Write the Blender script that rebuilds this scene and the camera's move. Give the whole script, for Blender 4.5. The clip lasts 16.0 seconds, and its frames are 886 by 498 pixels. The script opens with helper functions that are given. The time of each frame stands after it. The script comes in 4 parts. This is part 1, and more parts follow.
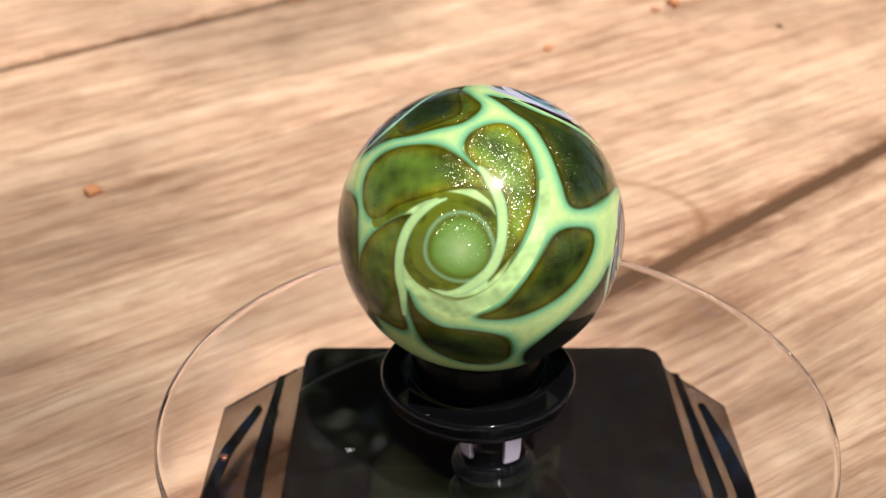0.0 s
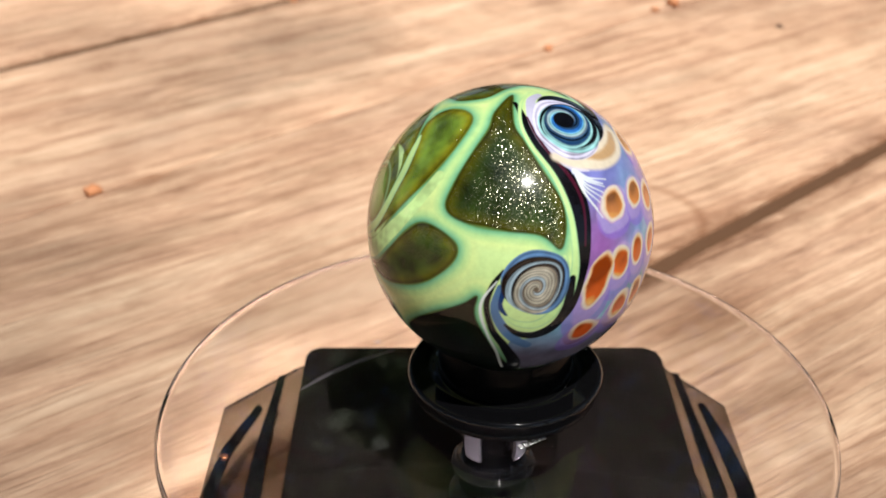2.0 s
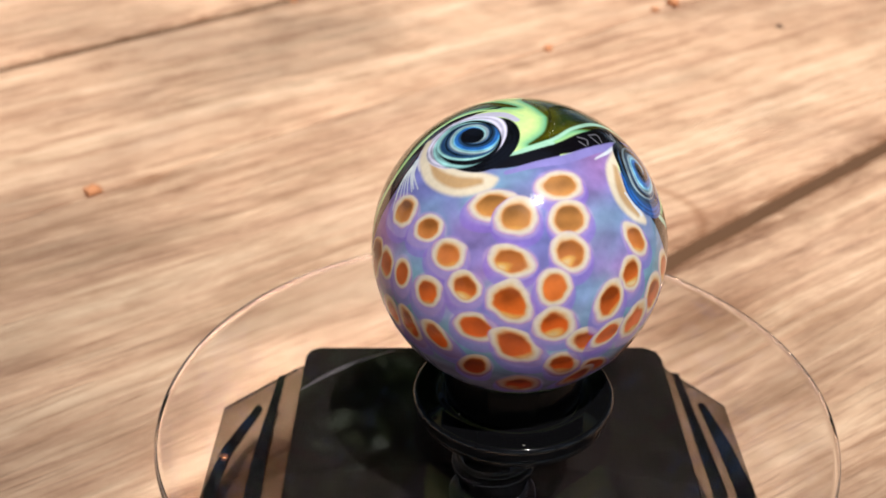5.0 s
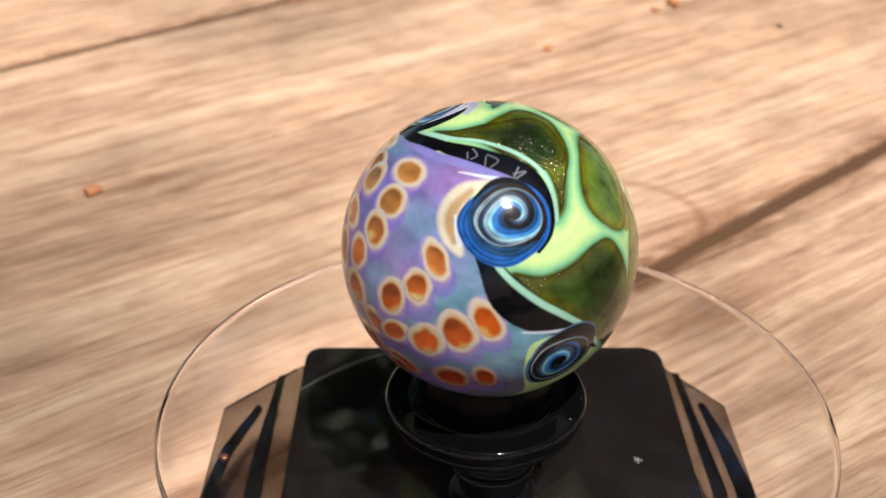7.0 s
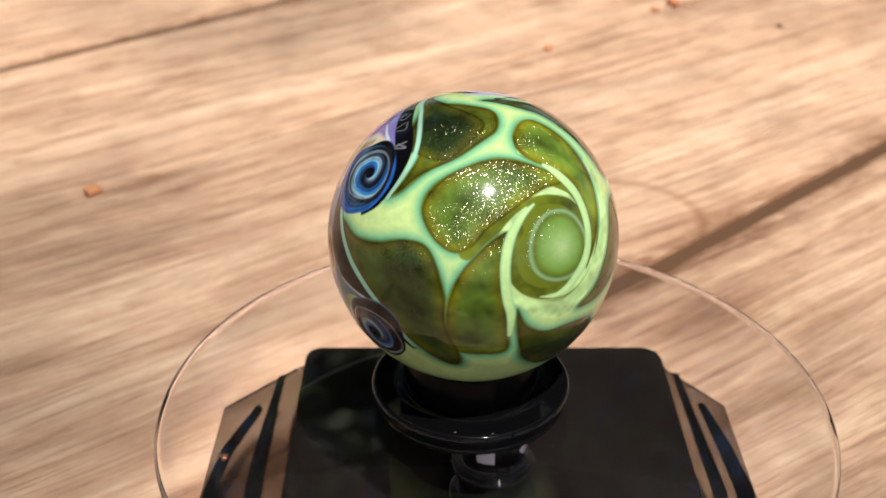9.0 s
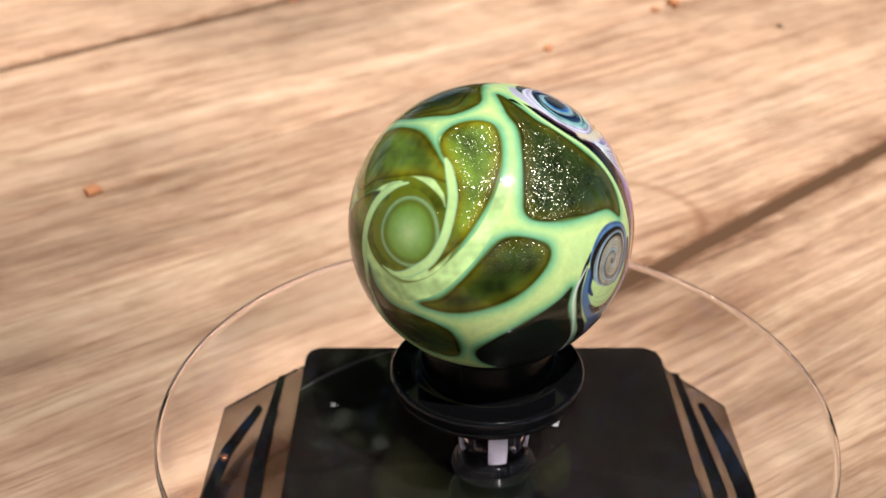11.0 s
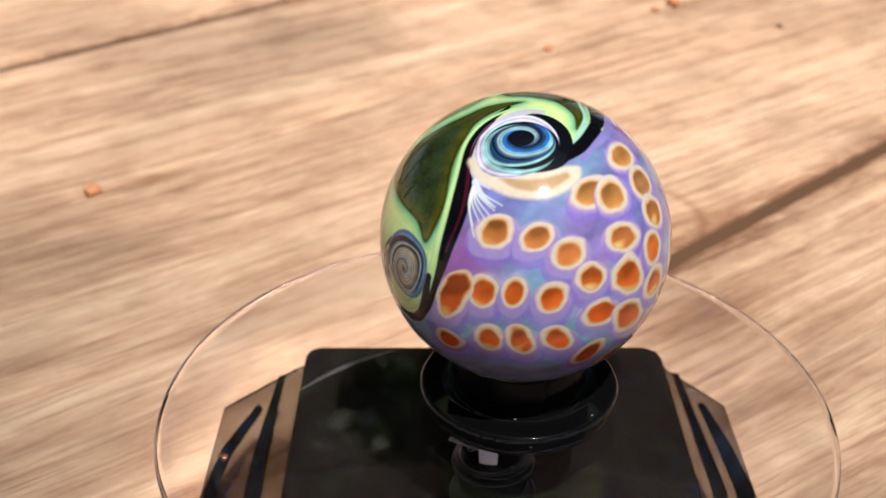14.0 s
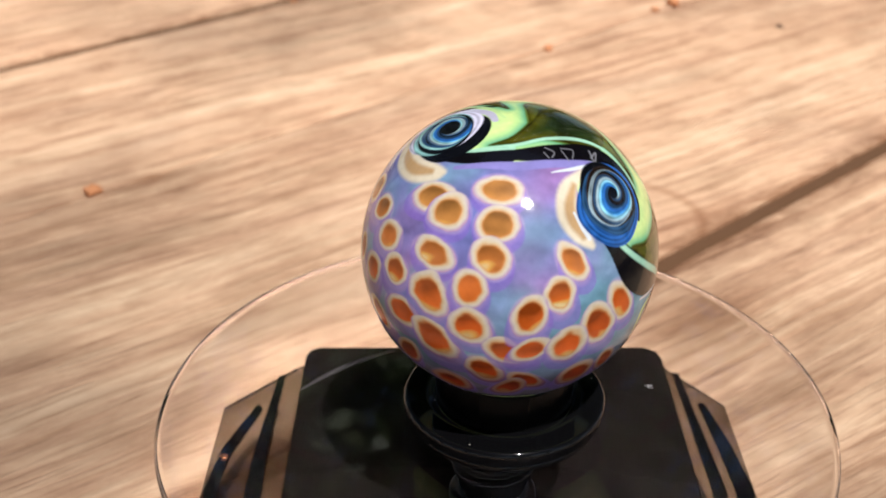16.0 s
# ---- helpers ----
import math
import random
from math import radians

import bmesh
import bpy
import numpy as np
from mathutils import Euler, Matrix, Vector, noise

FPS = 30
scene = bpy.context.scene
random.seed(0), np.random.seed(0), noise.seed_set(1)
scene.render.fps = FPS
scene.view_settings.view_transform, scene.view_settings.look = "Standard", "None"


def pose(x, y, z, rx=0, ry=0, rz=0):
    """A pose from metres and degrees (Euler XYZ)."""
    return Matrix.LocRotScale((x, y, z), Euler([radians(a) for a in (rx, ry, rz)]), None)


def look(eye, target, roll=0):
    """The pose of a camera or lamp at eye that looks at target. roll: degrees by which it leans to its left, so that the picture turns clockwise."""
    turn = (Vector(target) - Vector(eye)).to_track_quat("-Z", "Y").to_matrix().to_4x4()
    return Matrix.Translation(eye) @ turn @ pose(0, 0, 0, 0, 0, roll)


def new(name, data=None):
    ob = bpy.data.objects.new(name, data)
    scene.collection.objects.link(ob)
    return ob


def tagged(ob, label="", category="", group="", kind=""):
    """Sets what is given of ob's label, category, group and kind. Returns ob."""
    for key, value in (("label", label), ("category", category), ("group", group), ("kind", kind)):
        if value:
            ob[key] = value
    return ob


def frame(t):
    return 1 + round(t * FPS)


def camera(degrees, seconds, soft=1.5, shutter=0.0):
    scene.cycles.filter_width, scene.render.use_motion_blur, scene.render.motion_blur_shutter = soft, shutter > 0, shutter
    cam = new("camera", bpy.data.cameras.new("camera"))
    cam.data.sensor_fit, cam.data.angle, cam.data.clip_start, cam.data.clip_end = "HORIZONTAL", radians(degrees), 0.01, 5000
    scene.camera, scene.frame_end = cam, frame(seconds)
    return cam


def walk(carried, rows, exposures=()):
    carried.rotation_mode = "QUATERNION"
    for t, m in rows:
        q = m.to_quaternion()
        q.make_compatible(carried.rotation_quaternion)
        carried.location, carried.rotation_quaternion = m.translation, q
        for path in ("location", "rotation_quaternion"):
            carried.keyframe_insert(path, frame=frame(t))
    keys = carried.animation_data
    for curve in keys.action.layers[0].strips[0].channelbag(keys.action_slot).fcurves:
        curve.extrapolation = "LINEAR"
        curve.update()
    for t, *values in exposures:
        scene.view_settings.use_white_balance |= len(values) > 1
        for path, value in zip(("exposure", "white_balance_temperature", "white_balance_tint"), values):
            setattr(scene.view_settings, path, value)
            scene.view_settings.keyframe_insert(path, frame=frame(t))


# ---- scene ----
from math import cos, sin, pi

# ---------------------------------------------------------------- camera
cam = camera(42.52, 16.0, soft=1.6)
walk(cam, [(0.0, pose(0, -0.1492, 0.1460, 61.07, 0, 3.17)), (16.0, pose(0, -0.1492, 0.1460, 61.07, 0, 3.17))],
     exposures=[(0.0, 0.25), (16.0, 0.25)])
cam.data.dof.use_dof = True
cam.data.dof.focus_distance = 0.158
cam.data.dof.aperture_fstop = 35.0

# ---------------------------------------------------------------- light
SUN_DIR = Vector((0.206, -0.442, 0.873)).normalized()
world = bpy.data.worlds.new("sky")
scene.world = world
world.use_nodes = True
wn = world.node_tree
sky = wn.nodes.new("ShaderNodeTexSky")
sky.sky_type, sky.sun_disc = "NISHITA", False
sky.sun_elevation = math.asin(SUN_DIR.z)
sky.sun_rotation = math.atan2(SUN_DIR.x, SUN_DIR.y)
wn.links.new(sky.outputs["Color"], wn.nodes["Background"].inputs["Color"])
wn.nodes["Background"].inputs["Strength"].default_value = 0.06
sun_data = bpy.data.lights.new("sun", "SUN")
sun_data.energy, sun_data.angle, sun_data.color = 4.95, radians(0.53), (1.0, 0.96, 0.90)
sun = new("sun", sun_data)
sun.matrix_world = look(SUN_DIR * 3, (0, 0, 0))

# ---------------------------------------------------------------- plan (metres)
SPIN, PHASE = -35.125, 135.62        # degrees a second, degrees at the start
ORBIT = 0.00384                      # the marble stands this far from the axis
R = 0.0215                           # marble radius
MARBLE_Z, DISC_TOP, BASE_TOP = 0.0657, 0.0360, 0.0152
DISC_R, DISC_T = 0.0538, 0.0027


# ---------------------------------------------------------------- node helpers
def material(name):
    m = bpy.data.materials.new(name)
    m.use_nodes = True
    nt = m.node_tree
    return m, nt, nt.nodes["Principled BSDF"]


def node(nt, kind, **inputs):
    n = nt.nodes.new(kind)
    for k, v in inputs.items():
        n.inputs[k.replace("_", " ")].default_value = v
    return n


def ramp(nt, stops, fac):
    n = nt.nodes.new("ShaderNodeValToRGB")
    while len(n.color_ramp.elements) < len(stops):
        n.color_ramp.elements.new(0.5)
    for e, (p, c) in zip(n.color_ramp.elements, stops):
        e.position, e.color = p, (*c, 1)
    nt.links.new(fac, n.inputs["Fac"])
    return n.outputs["Color"]


def mix(nt, kind, fac, a, b):
    n = nt.nodes.new("ShaderNodeMix")
    n.data_type, n.blend_type = "RGBA", kind
    for sock, v in ((n.inputs["Factor"], fac), (n.inputs["A"], a), (n.inputs["B"], b)):
        if hasattr(v, "links"):
            nt.links.new(v, sock)
        elif isinstance(v, (int, float)):
            sock.default_value = v
        else:
            sock.default_value = (*v, 1)
    return n.outputs["Result"]


def calc(nt, op, a, b=0.0, clamp=False):
    n = nt.nodes.new("ShaderNodeMath")
    n.operation, n.use_clamp = op, clamp
    for sock, v in zip(n.inputs, (a, b)):
        if hasattr(v, "links"):
            nt.links.new(v, sock)
        else:
            sock.default_value = v
    return n.outputs["Value"]


def coords(nt, scale=(1, 1, 1), shift=None, kind="Object"):
    tc = nt.nodes.new("ShaderNodeTexCoord")
    mp = nt.nodes.new("ShaderNodeMapping")
    mp.inputs["Scale"].default_value = scale
    nt.links.new(tc.outputs[kind], mp.inputs["Vector"])
    if shift is not None:
        nt.links.new(shift, mp.inputs["Location"])
    return mp.outputs["Vector"]


def noise_of(nt, vec, scale, detail=4.0, rough=0.55, distortion=0.0):
    n = node(nt, "ShaderNodeTexNoise", Scale=scale, Detail=detail, Roughness=rough, Distortion=distortion)
    nt.links.new(vec, n.inputs["Vector"])
    return n.outputs["Fac"]


def bump(nt, bsdf, height, strength, distance, socket="Normal"):
    n = node(nt, "ShaderNodeBump", Strength=strength, Distance=distance)
    nt.links.new(height, n.inputs["Height"])
    nt.links.new(n.outputs["Normal"], bsdf.inputs[socket])
    return n


# ---------------------------------------------------------------- materials
def wood_material():
    m, nt, b = material("weathered_wood")
    info = nt.nodes.new("ShaderNodeObjectInfo")
    rnd = calc(nt, "MULTIPLY", info.outputs["Random"], 7.0)
    comb = nt.nodes.new("ShaderNodeCombineXYZ")
    for i in range(3):
        nt.links.new(rnd, comb.inputs[i])
    own = comb.outputs[0]
    turn = nt.nodes.new("ShaderNodeMapping")
    turn.inputs["Rotation"].default_value = (0, 0, radians(6.0))
    nt.links.new(coords(nt), turn.inputs["Vector"])
    drift = calc(nt, "MULTIPLY", calc(nt, "SUBTRACT", noise_of(nt, coords(nt, (7, 12, 12), own), 1.0, 2, 0.5), 0.5), 0.016)
    push = nt.nodes.new("ShaderNodeCombineXYZ")
    nt.links.new(drift, push.inputs["Y"])
    bent = nt.nodes.new("ShaderNodeVectorMath")
    nt.links.new(turn.outputs[0], bent.inputs[0])
    nt.links.new(push.outputs[0], bent.inputs[1])

    def streak(scale):
        mp = nt.nodes.new("ShaderNodeMapping")
        mp.inputs["Scale"].default_value = scale
        nt.links.new(bent.outputs[0], mp.inputs["Vector"])
        nt.links.new(own, mp.inputs["Location"])
        return mp.outputs[0]

    broad = noise_of(nt, streak((2.6, 24, 24)), 1.0, 4, 0.55, 0.5)
    rings = noise_of(nt, streak((4.5, 95, 95)), 1.0, 5, 0.6, 0.35)
    grain = noise_of(nt, streak((12, 270, 270)), 1.0, 6, 0.65, 0.4)
    fine = noise_of(nt, streak((45, 1000, 1000)), 1.0, 4, 0.6, 0.2)
    blotch = noise_of(nt, streak((13, 26, 26)), 1.0, 5, 0.6, 0.6)
    speck = noise_of(nt, streak((90, 300, 300)), 1.0, 5, 0.7, 0.5)
    t = calc(nt, "ADD", calc(nt, "MULTIPLY", broad, 0.22), calc(nt, "MULTIPLY", rings, 0.29))
    t = calc(nt, "ADD", t, calc(nt, "MULTIPLY", grain, 0.26))
    t = calc(nt, "ADD", t, calc(nt, "MULTIPLY", speck, 0.23))
    col = ramp(nt, [(0.375, (0.36, 0.200, 0.128)), (0.445, (0.56, 0.340, 0.222)), (0.495, (0.67, 0.432, 0.288)),
                    (0.545, (0.76, 0.520, 0.355)), (0.63, (0.88, 0.645, 0.462))], t)
    # darker towards one end of the planks, lighter towards the other
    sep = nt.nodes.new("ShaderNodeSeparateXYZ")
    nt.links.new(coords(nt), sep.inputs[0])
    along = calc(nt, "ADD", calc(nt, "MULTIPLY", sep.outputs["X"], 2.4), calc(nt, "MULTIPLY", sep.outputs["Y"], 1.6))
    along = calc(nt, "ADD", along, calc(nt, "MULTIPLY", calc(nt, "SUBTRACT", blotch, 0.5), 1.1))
    toned = ramp(nt, [(0.02, (0.57, 0.575, 0.575)), (0.22, (0.76, 0.765, 0.755)), (0.40, (0.91, 0.91, 0.90)), (0.56, (0.99, 0.98, 0.97))], along)
    col = mix(nt, "MULTIPLY", 1.0, col, toned)
    grey = ramp(nt, [(0.47, (0, 0, 0)), (0.70, (1, 1, 1))], blotch)
    col = mix(nt, "MIX", calc(nt, "MULTIPLY", grey, 0.42), col, (0.44, 0.305, 0.220))
    # soft uneven patches
    patch = noise_of(nt, streak((38, 62, 62)), 1.0, 4, 0.6, 0.3)
    col = mix(nt, "MULTIPLY", 0.8, col, ramp(nt, [(0.34, (0.72, 0.68, 0.65)), (0.56, (1.0, 1.0, 1.0))], patch))
    # thin dark growth lines
    line = noise_of(nt, streak((3.5, 110, 110)), 1.0, 3, 0.55, 0.9)
    line = calc(nt, "ABSOLUTE", calc(nt, "SUBTRACT", line, 0.5))
    col = mix(nt, "MULTIPLY", 0.55, col, ramp(nt, [(0.0, (0.60, 0.50, 0.43)), (0.030, (1, 1, 1))], line))
    dark = ramp(nt, [(0.34, (0.55, 0.46, 0.40)), (0.45, (1, 1, 1))], fine)
    col = mix(nt, "MULTIPLY", 0.40, col, dark)
    # the stain of a wet cup
    gap = nt.nodes.new("ShaderNodeVectorMath")
    gap.operation = "DISTANCE"
    nt.links.new(coords(nt), gap.inputs[0])
    gap.inputs[1].default_value = (0.1194, 0.0711, 0.0)
    off = calc(nt, "ABSOLUTE", calc(nt, "SUBTRACT", gap.outputs["Value"], 0.0235))
    ring = calc(nt, "SUBTRACT", 1.0, calc(nt, "DIVIDE", off, 0.0028), True)
    ring = calc(nt, "MULTIPLY", ring, calc(nt, "MULTIPLY", blotch, 1.2), True)
    col = mix(nt, "MULTIPLY", ring, col, (0.55, 0.42, 0.33))
    # brown spills near the joint
    for cx, cy, rx, ry, deep in ((0.096, 0.022, 0.026, 0.009, 0.7), (0.135, 0.056, 0.022, 0.005, 0.5), (0.038, 0.181, 0.016, 0.0035, 0.8), (0.30, 0.118, 0.06, 0.03, 0.35)):
        spill = nt.nodes.new("ShaderNodeMapping")
        spill.inputs["Location"].default_value = (-cx / rx, -cy / ry, 0)
        spill.inputs["Scale"].default_value = (1 / rx, 1 / ry, 0)
        nt.links.new(coords(nt), spill.inputs["Vector"])
        ln = nt.nodes.new("ShaderNodeVectorMath")
        ln.operation = "LENGTH"
        nt.links.new(spill.outputs[0], ln.inputs[0])
        reach = calc(nt, "ADD", calc(nt, "SUBTRACT", 1.35, ln.outputs["Value"]), calc(nt, "MULTIPLY", calc(nt, "SUBTRACT", blotch, 0.5), 3.2))
        fac = calc(nt, "MULTIPLY", calc(nt, "MULTIPLY", reach, 1.0, True), deep, True)
        col = mix(nt, "MULTIPLY", fac, col, (0.62, 0.50, 0.42))
    # brown dirt rubbed into the edges of the wide joints
    for y, wide in ((0.0465, 0.0075), (0.3040, 0.0055)):
        edge = calc(nt, "ABSOLUTE", calc(nt, "SUBTRACT", sep.outputs["Y"], y))
        edge = calc(nt, "ADD", calc(nt, "DIVIDE", edge, wide), calc(nt, "MULTIPLY", calc(nt, "SUBTRACT", speck, 0.5), 1.6))
        col = mix(nt, "MULTIPLY", calc(nt, "SUBTRACT", 1.15, edge, True), col, (0.40, 0.29, 0.21))
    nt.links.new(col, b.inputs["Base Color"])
    b.inputs["Roughness"].default_value = 0.72
    b.inputs["Specular IOR Level"].default_value = 0.3
    h = calc(nt, "ADD", grain, calc(nt, "MULTIPLY", fine, 0.5))
    bump(nt, b, h, 0.9, 0.0010)
    return m


def plastic_material(name, colour, rough, dust=0.0, gloss=0.28):
    m, nt, b = material(name)
    b.inputs["Base Color"].default_value = (*colour, 1)
    b.inputs["Specular IOR Level"].default_value = gloss
    n = noise_of(nt, coords(nt, (1, 1, 1)), 160, 4)
    r = nt.nodes.new("ShaderNodeMapRange")
    nt.links.new(n, r.inputs["Value"])
    r.inputs["To Min"].default_value, r.inputs["To Max"].default_value = rough * 0.6, rough * 1.5
    nt.links.new(r.outputs["Result"], b.inputs["Roughness"])
    if dust:
        sp = node(nt, "ShaderNodeTexVoronoi", Scale=420.0)
        nt.links.new(coords(nt), sp.inputs["Vector"])
        big = noise_of(nt, coords(nt), 45, 3)
        d = calc(nt, "MULTIPLY", calc(nt, "LESS_THAN", sp.outputs["Distance"], 0.06), calc(nt, "GREATER_THAN", big, 0.55))
        col = mix(nt, "MIX", calc(nt, "MULTIPLY", d, dust), colour, (0.4, 0.38, 0.36))
        nt.links.new(col, b.inputs["Base Color"])
    return m


def clear_material(name, tint, rough=0.0, ior=1.49):
    m, nt, b = material(name)
    b.inputs["Base Color"].default_value = (*tint, 1)
    b.inputs["Transmission Weight"].default_value = 1.0
    b.inputs["Roughness"].default_value = rough
    b.inputs["IOR"].default_value = ior
    return m


def leaf_material():
    m, nt, b = material("leaf")
    geo = nt.nodes.new("ShaderNodeNewGeometry")
    col = ramp(nt, [(0.0, (0.025, 0.05, 0.012)), (0.6, (0.045, 0.085, 0.02)), (1.0, (0.08, 0.11, 0.03))], geo.outputs["Random Per Island"])
    nt.links.new(col, b.inputs["Base Color"])
    b.inputs["Roughness"].default_value = 0.55
    return m


def glass_pattern_material():
    """Coloured glass under a clear polished skin; the flakes are metal leaf in the green glass."""
    m, nt, b = material("lampwork_glass")
    at = nt.nodes.new("ShaderNodeAttribute")
    at.attribute_name = "colour"
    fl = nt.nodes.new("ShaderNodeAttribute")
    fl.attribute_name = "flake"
    vec = coords(nt)
    mott = noise_of(nt, vec, 900, 5, 0.6)
    col = mix(nt, "MULTIPLY", 0.6, at.outputs["Color"], ramp(nt, [(0.25, (0.74, 0.76, 0.76)), (0.7, (1.0, 1.0, 0.98))], mott))
    nt.links.new(col, b.inputs["Base Color"])
    b.inputs["Roughness"].default_value = 0.35
    b.inputs["Specular IOR Level"].default_value = 0.03
    b.inputs["Coat Weight"].default_value = 1.0
    b.inputs["Coat Roughness"].default_value = 0.085
    b.inputs["Coat IOR"].default_value = 1.45
    wob = noise_of(nt, vec, 620, 3)
    bump(nt, b, wob, 0.07, 0.0004, "Coat Normal")
    # metal flakes with their own tilt
    vo = node(nt, "ShaderNodeTexVoronoi", Scale=7600.0)
    nt.links.new(vec, vo.inputs["Vector"])
    sep = nt.nodes.new("ShaderNodeSeparateColor")
    nt.links.new(vo.outputs["Color"], sep.inputs["Color"])
    tilt = nt.nodes.new("ShaderNodeVectorMath")
    tilt.operation = "MULTIPLY_ADD"
    nt.links.new(vo.outputs["Color"], tilt.inputs[0])
    tilt.inputs[1].default_value, tilt.inputs[2].default_value = (0.76, 0.76, 0.76), (-0.38, -0.38, -0.38)
    geo = nt.nodes.new("ShaderNodeNewGeometry")
    add = nt.nodes.new("ShaderNodeVectorMath")
    nt.links.new(geo.outputs["Normal"], add.inputs[0])
    nt.links.new(tilt.outputs[0], add.inputs[1])
    nrm = nt.nodes.new("ShaderNodeVectorMath")
    nrm.operation = "NORMALIZE"
    nt.links.new(add.outputs[0], nrm.inputs[0])
    gl = nt.nodes.new("ShaderNodeBsdfAnisotropic")
    gl.inputs["Color"].default_value = (0.20, 0.20, 0.14, 1)
    gl.inputs["Roughness"].default_value = 0.25
    nt.links.new(nrm.outputs[0], gl.inputs["Normal"])
    dens = noise_of(nt, vec, 240, 3)
    pick = calc(nt, "LESS_THAN", sep.outputs["Red"], calc(nt, "MULTIPLY", dens, 1.7))
    pick = calc(nt, "MULTIPLY", pick, calc(nt, "LESS_THAN", vo.outputs["Distance"], 0.42))
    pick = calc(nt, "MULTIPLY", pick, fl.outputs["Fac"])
    tint = nt.nodes.new("ShaderNodeVectorMath")
    tint.operation = "SCALE"
    tint.inputs[0].default_value = (0.24, 0.24, 0.17)
    nt.links.new(pick, tint.inputs["Scale"])
    nt.links.new(tint.outputs[0], gl.inputs["Color"])
    both = nt.nodes.new("ShaderNodeAddShader")
    nt.links.new(b.outputs["BSDF"], both.inputs[0])
    nt.links.new(gl.outputs["BSDF"], both.inputs[1])
    nt.links.new(both.outputs["Shader"], nt.nodes["Material Output"].inputs["Surface"])
    return m


WOOD = wood_material()
BLACK = plastic_material("black_gloss_plastic", (0.0025, 0.0025, 0.003), 0.05, 0.5, 0.42)
SATIN = plastic_material("black_satin_plastic", (0.003, 0.003, 0.003), 0.12, 0.0, 0.08)
PANEL = plastic_material("black_solar_panel", (0.0042, 0.0034, 0.0032), 0.10, 0.5, 0.06)
ACRYLIC = clear_material("clear_acrylic", (0.97, 0.965, 0.97), 0.0, 1.38)
SMOKE = clear_material("clear_smoked_plastic", (0.29, 0.265, 0.25), 0.05, 1.46)
FROST = clear_material("sawn_acrylic_edge", (0.86, 0.82, 0.88), 0.20, 1.22)
FROST.node_tree.nodes["Principled BSDF"].inputs["Transmission Weight"].default_value = 0.97
HUB = clear_material("clear_moulded_plastic", (0.90, 0.88, 0.96), 0.04)
FACET = plastic_material("pale_facet_plastic", (0.27, 0.245, 0.31), 0.2)
GLASS = glass_pattern_material()
BARK = plastic_material("bark", (0.11, 0.075, 0.05), 0.9)
LEAF = leaf_material()
CRUMB = plastic_material("orange_bark", (0.52, 0.23, 0.11), 0.8)
RUST = plastic_material("rusty_iron", (0.10, 0.06, 0.04), 0.6)
COPPER = plastic_material("copper", (0.75, 0.30, 0.14), 0.25)
COPPER.node_tree.nodes["Principled BSDF"].inputs["Metallic"].default_value = 1.0
SCUFF = plastic_material("scuffed_acrylic", (0.22, 0.22, 0.23), 0.7)
DIRT = plastic_material("joint_dirt", (0.11, 0.055, 0.028), 0.9)
# grey for the rim's reflected light drawn on the panel
GLINT = plastic_material("grey_rim_glint", (0.030, 0.027, 0.030), 0.8)


# ---------------------------------------------------------------- mesh helpers
def mesh_of(name, bm, mat, smooth=True):
    me = bpy.data.meshes.new(name)
    bmesh.ops.recalc_face_normals(bm, faces=bm.faces)
    bm.to_mesh(me)
    bm.free()
    me.materials.append(mat)
    if smooth:
        me.polygons.foreach_set("use_smooth", [True] * len(me.polygons))
        me.set_sharp_from_angle(angle=radians(35))
    return me


def part(name, bm, mat, parent, label="", smooth=True):
    ob = new(name, mesh_of(name, bm, mat, smooth))
    ob.parent = parent
    if label:
        ob["label"] = label
    return ob


def thing(name, m=None):
    ob = new(name)
    ob.empty_display_size = 0.01
    if m is not None:
        ob.matrix_basis = m
    return ob


def lathe(profile, steps=96, close=False):
    """A turned body; profile is (radius, height) from the bottom to the top."""
    bm = bmesh.new()
    rings = []
    for r, z in profile:
        if r < 1e-7:
            rings.append([bm.verts.new((0, 0, z))])
        else:
            rings.append([bm.verts.new((r * cos(2 * pi * k / steps), r * sin(2 * pi * k / steps), z)) for k in range(steps)])
    if close:
        rings.append(rings[0])
    for a, b in zip(rings, rings[1:]):
        for k in range(steps):
            j = (k + 1) % steps
            if len(a) == 1 and len(b) == 1:
                continue
            if len(a) == 1:
                bm.faces.new((a[0], b[k], b[j]))
            elif len(b) == 1:
                bm.faces.new((a[k], a[j], b[0]))
            else:
                bm.faces.new((a[k], a[j], b[j], b[k]))
    return bm


def rounded(profile, r=0.0004, n=4):
    """Rounds the corners of a turned profile."""
    out = [profile[0]]
    for a, b, c in zip(profile, profile[1:], profile[2:]):
        a, b, c = Vector(a), Vector(b), Vector(c)
        d = min(r, (a - b).length * 0.45, (c - b).length * 0.45)
        p, q = b + (a - b).normalized() * d, b + (c - b).normalized() * d
        out.append(tuple(p + (a - b).normalized() * min(d * 0.1, 2e-5)))
        for k in range(n + 1):
            t = k / n
            out.append(tuple(p * (1 - t) ** 2 + b * 2 * t * (1 - t) + q * t * t))
        out.append(tuple(q + (c - b).normalized() * min(d * 0.1, 2e-5)))
    out.append(profile[-1])
    return out


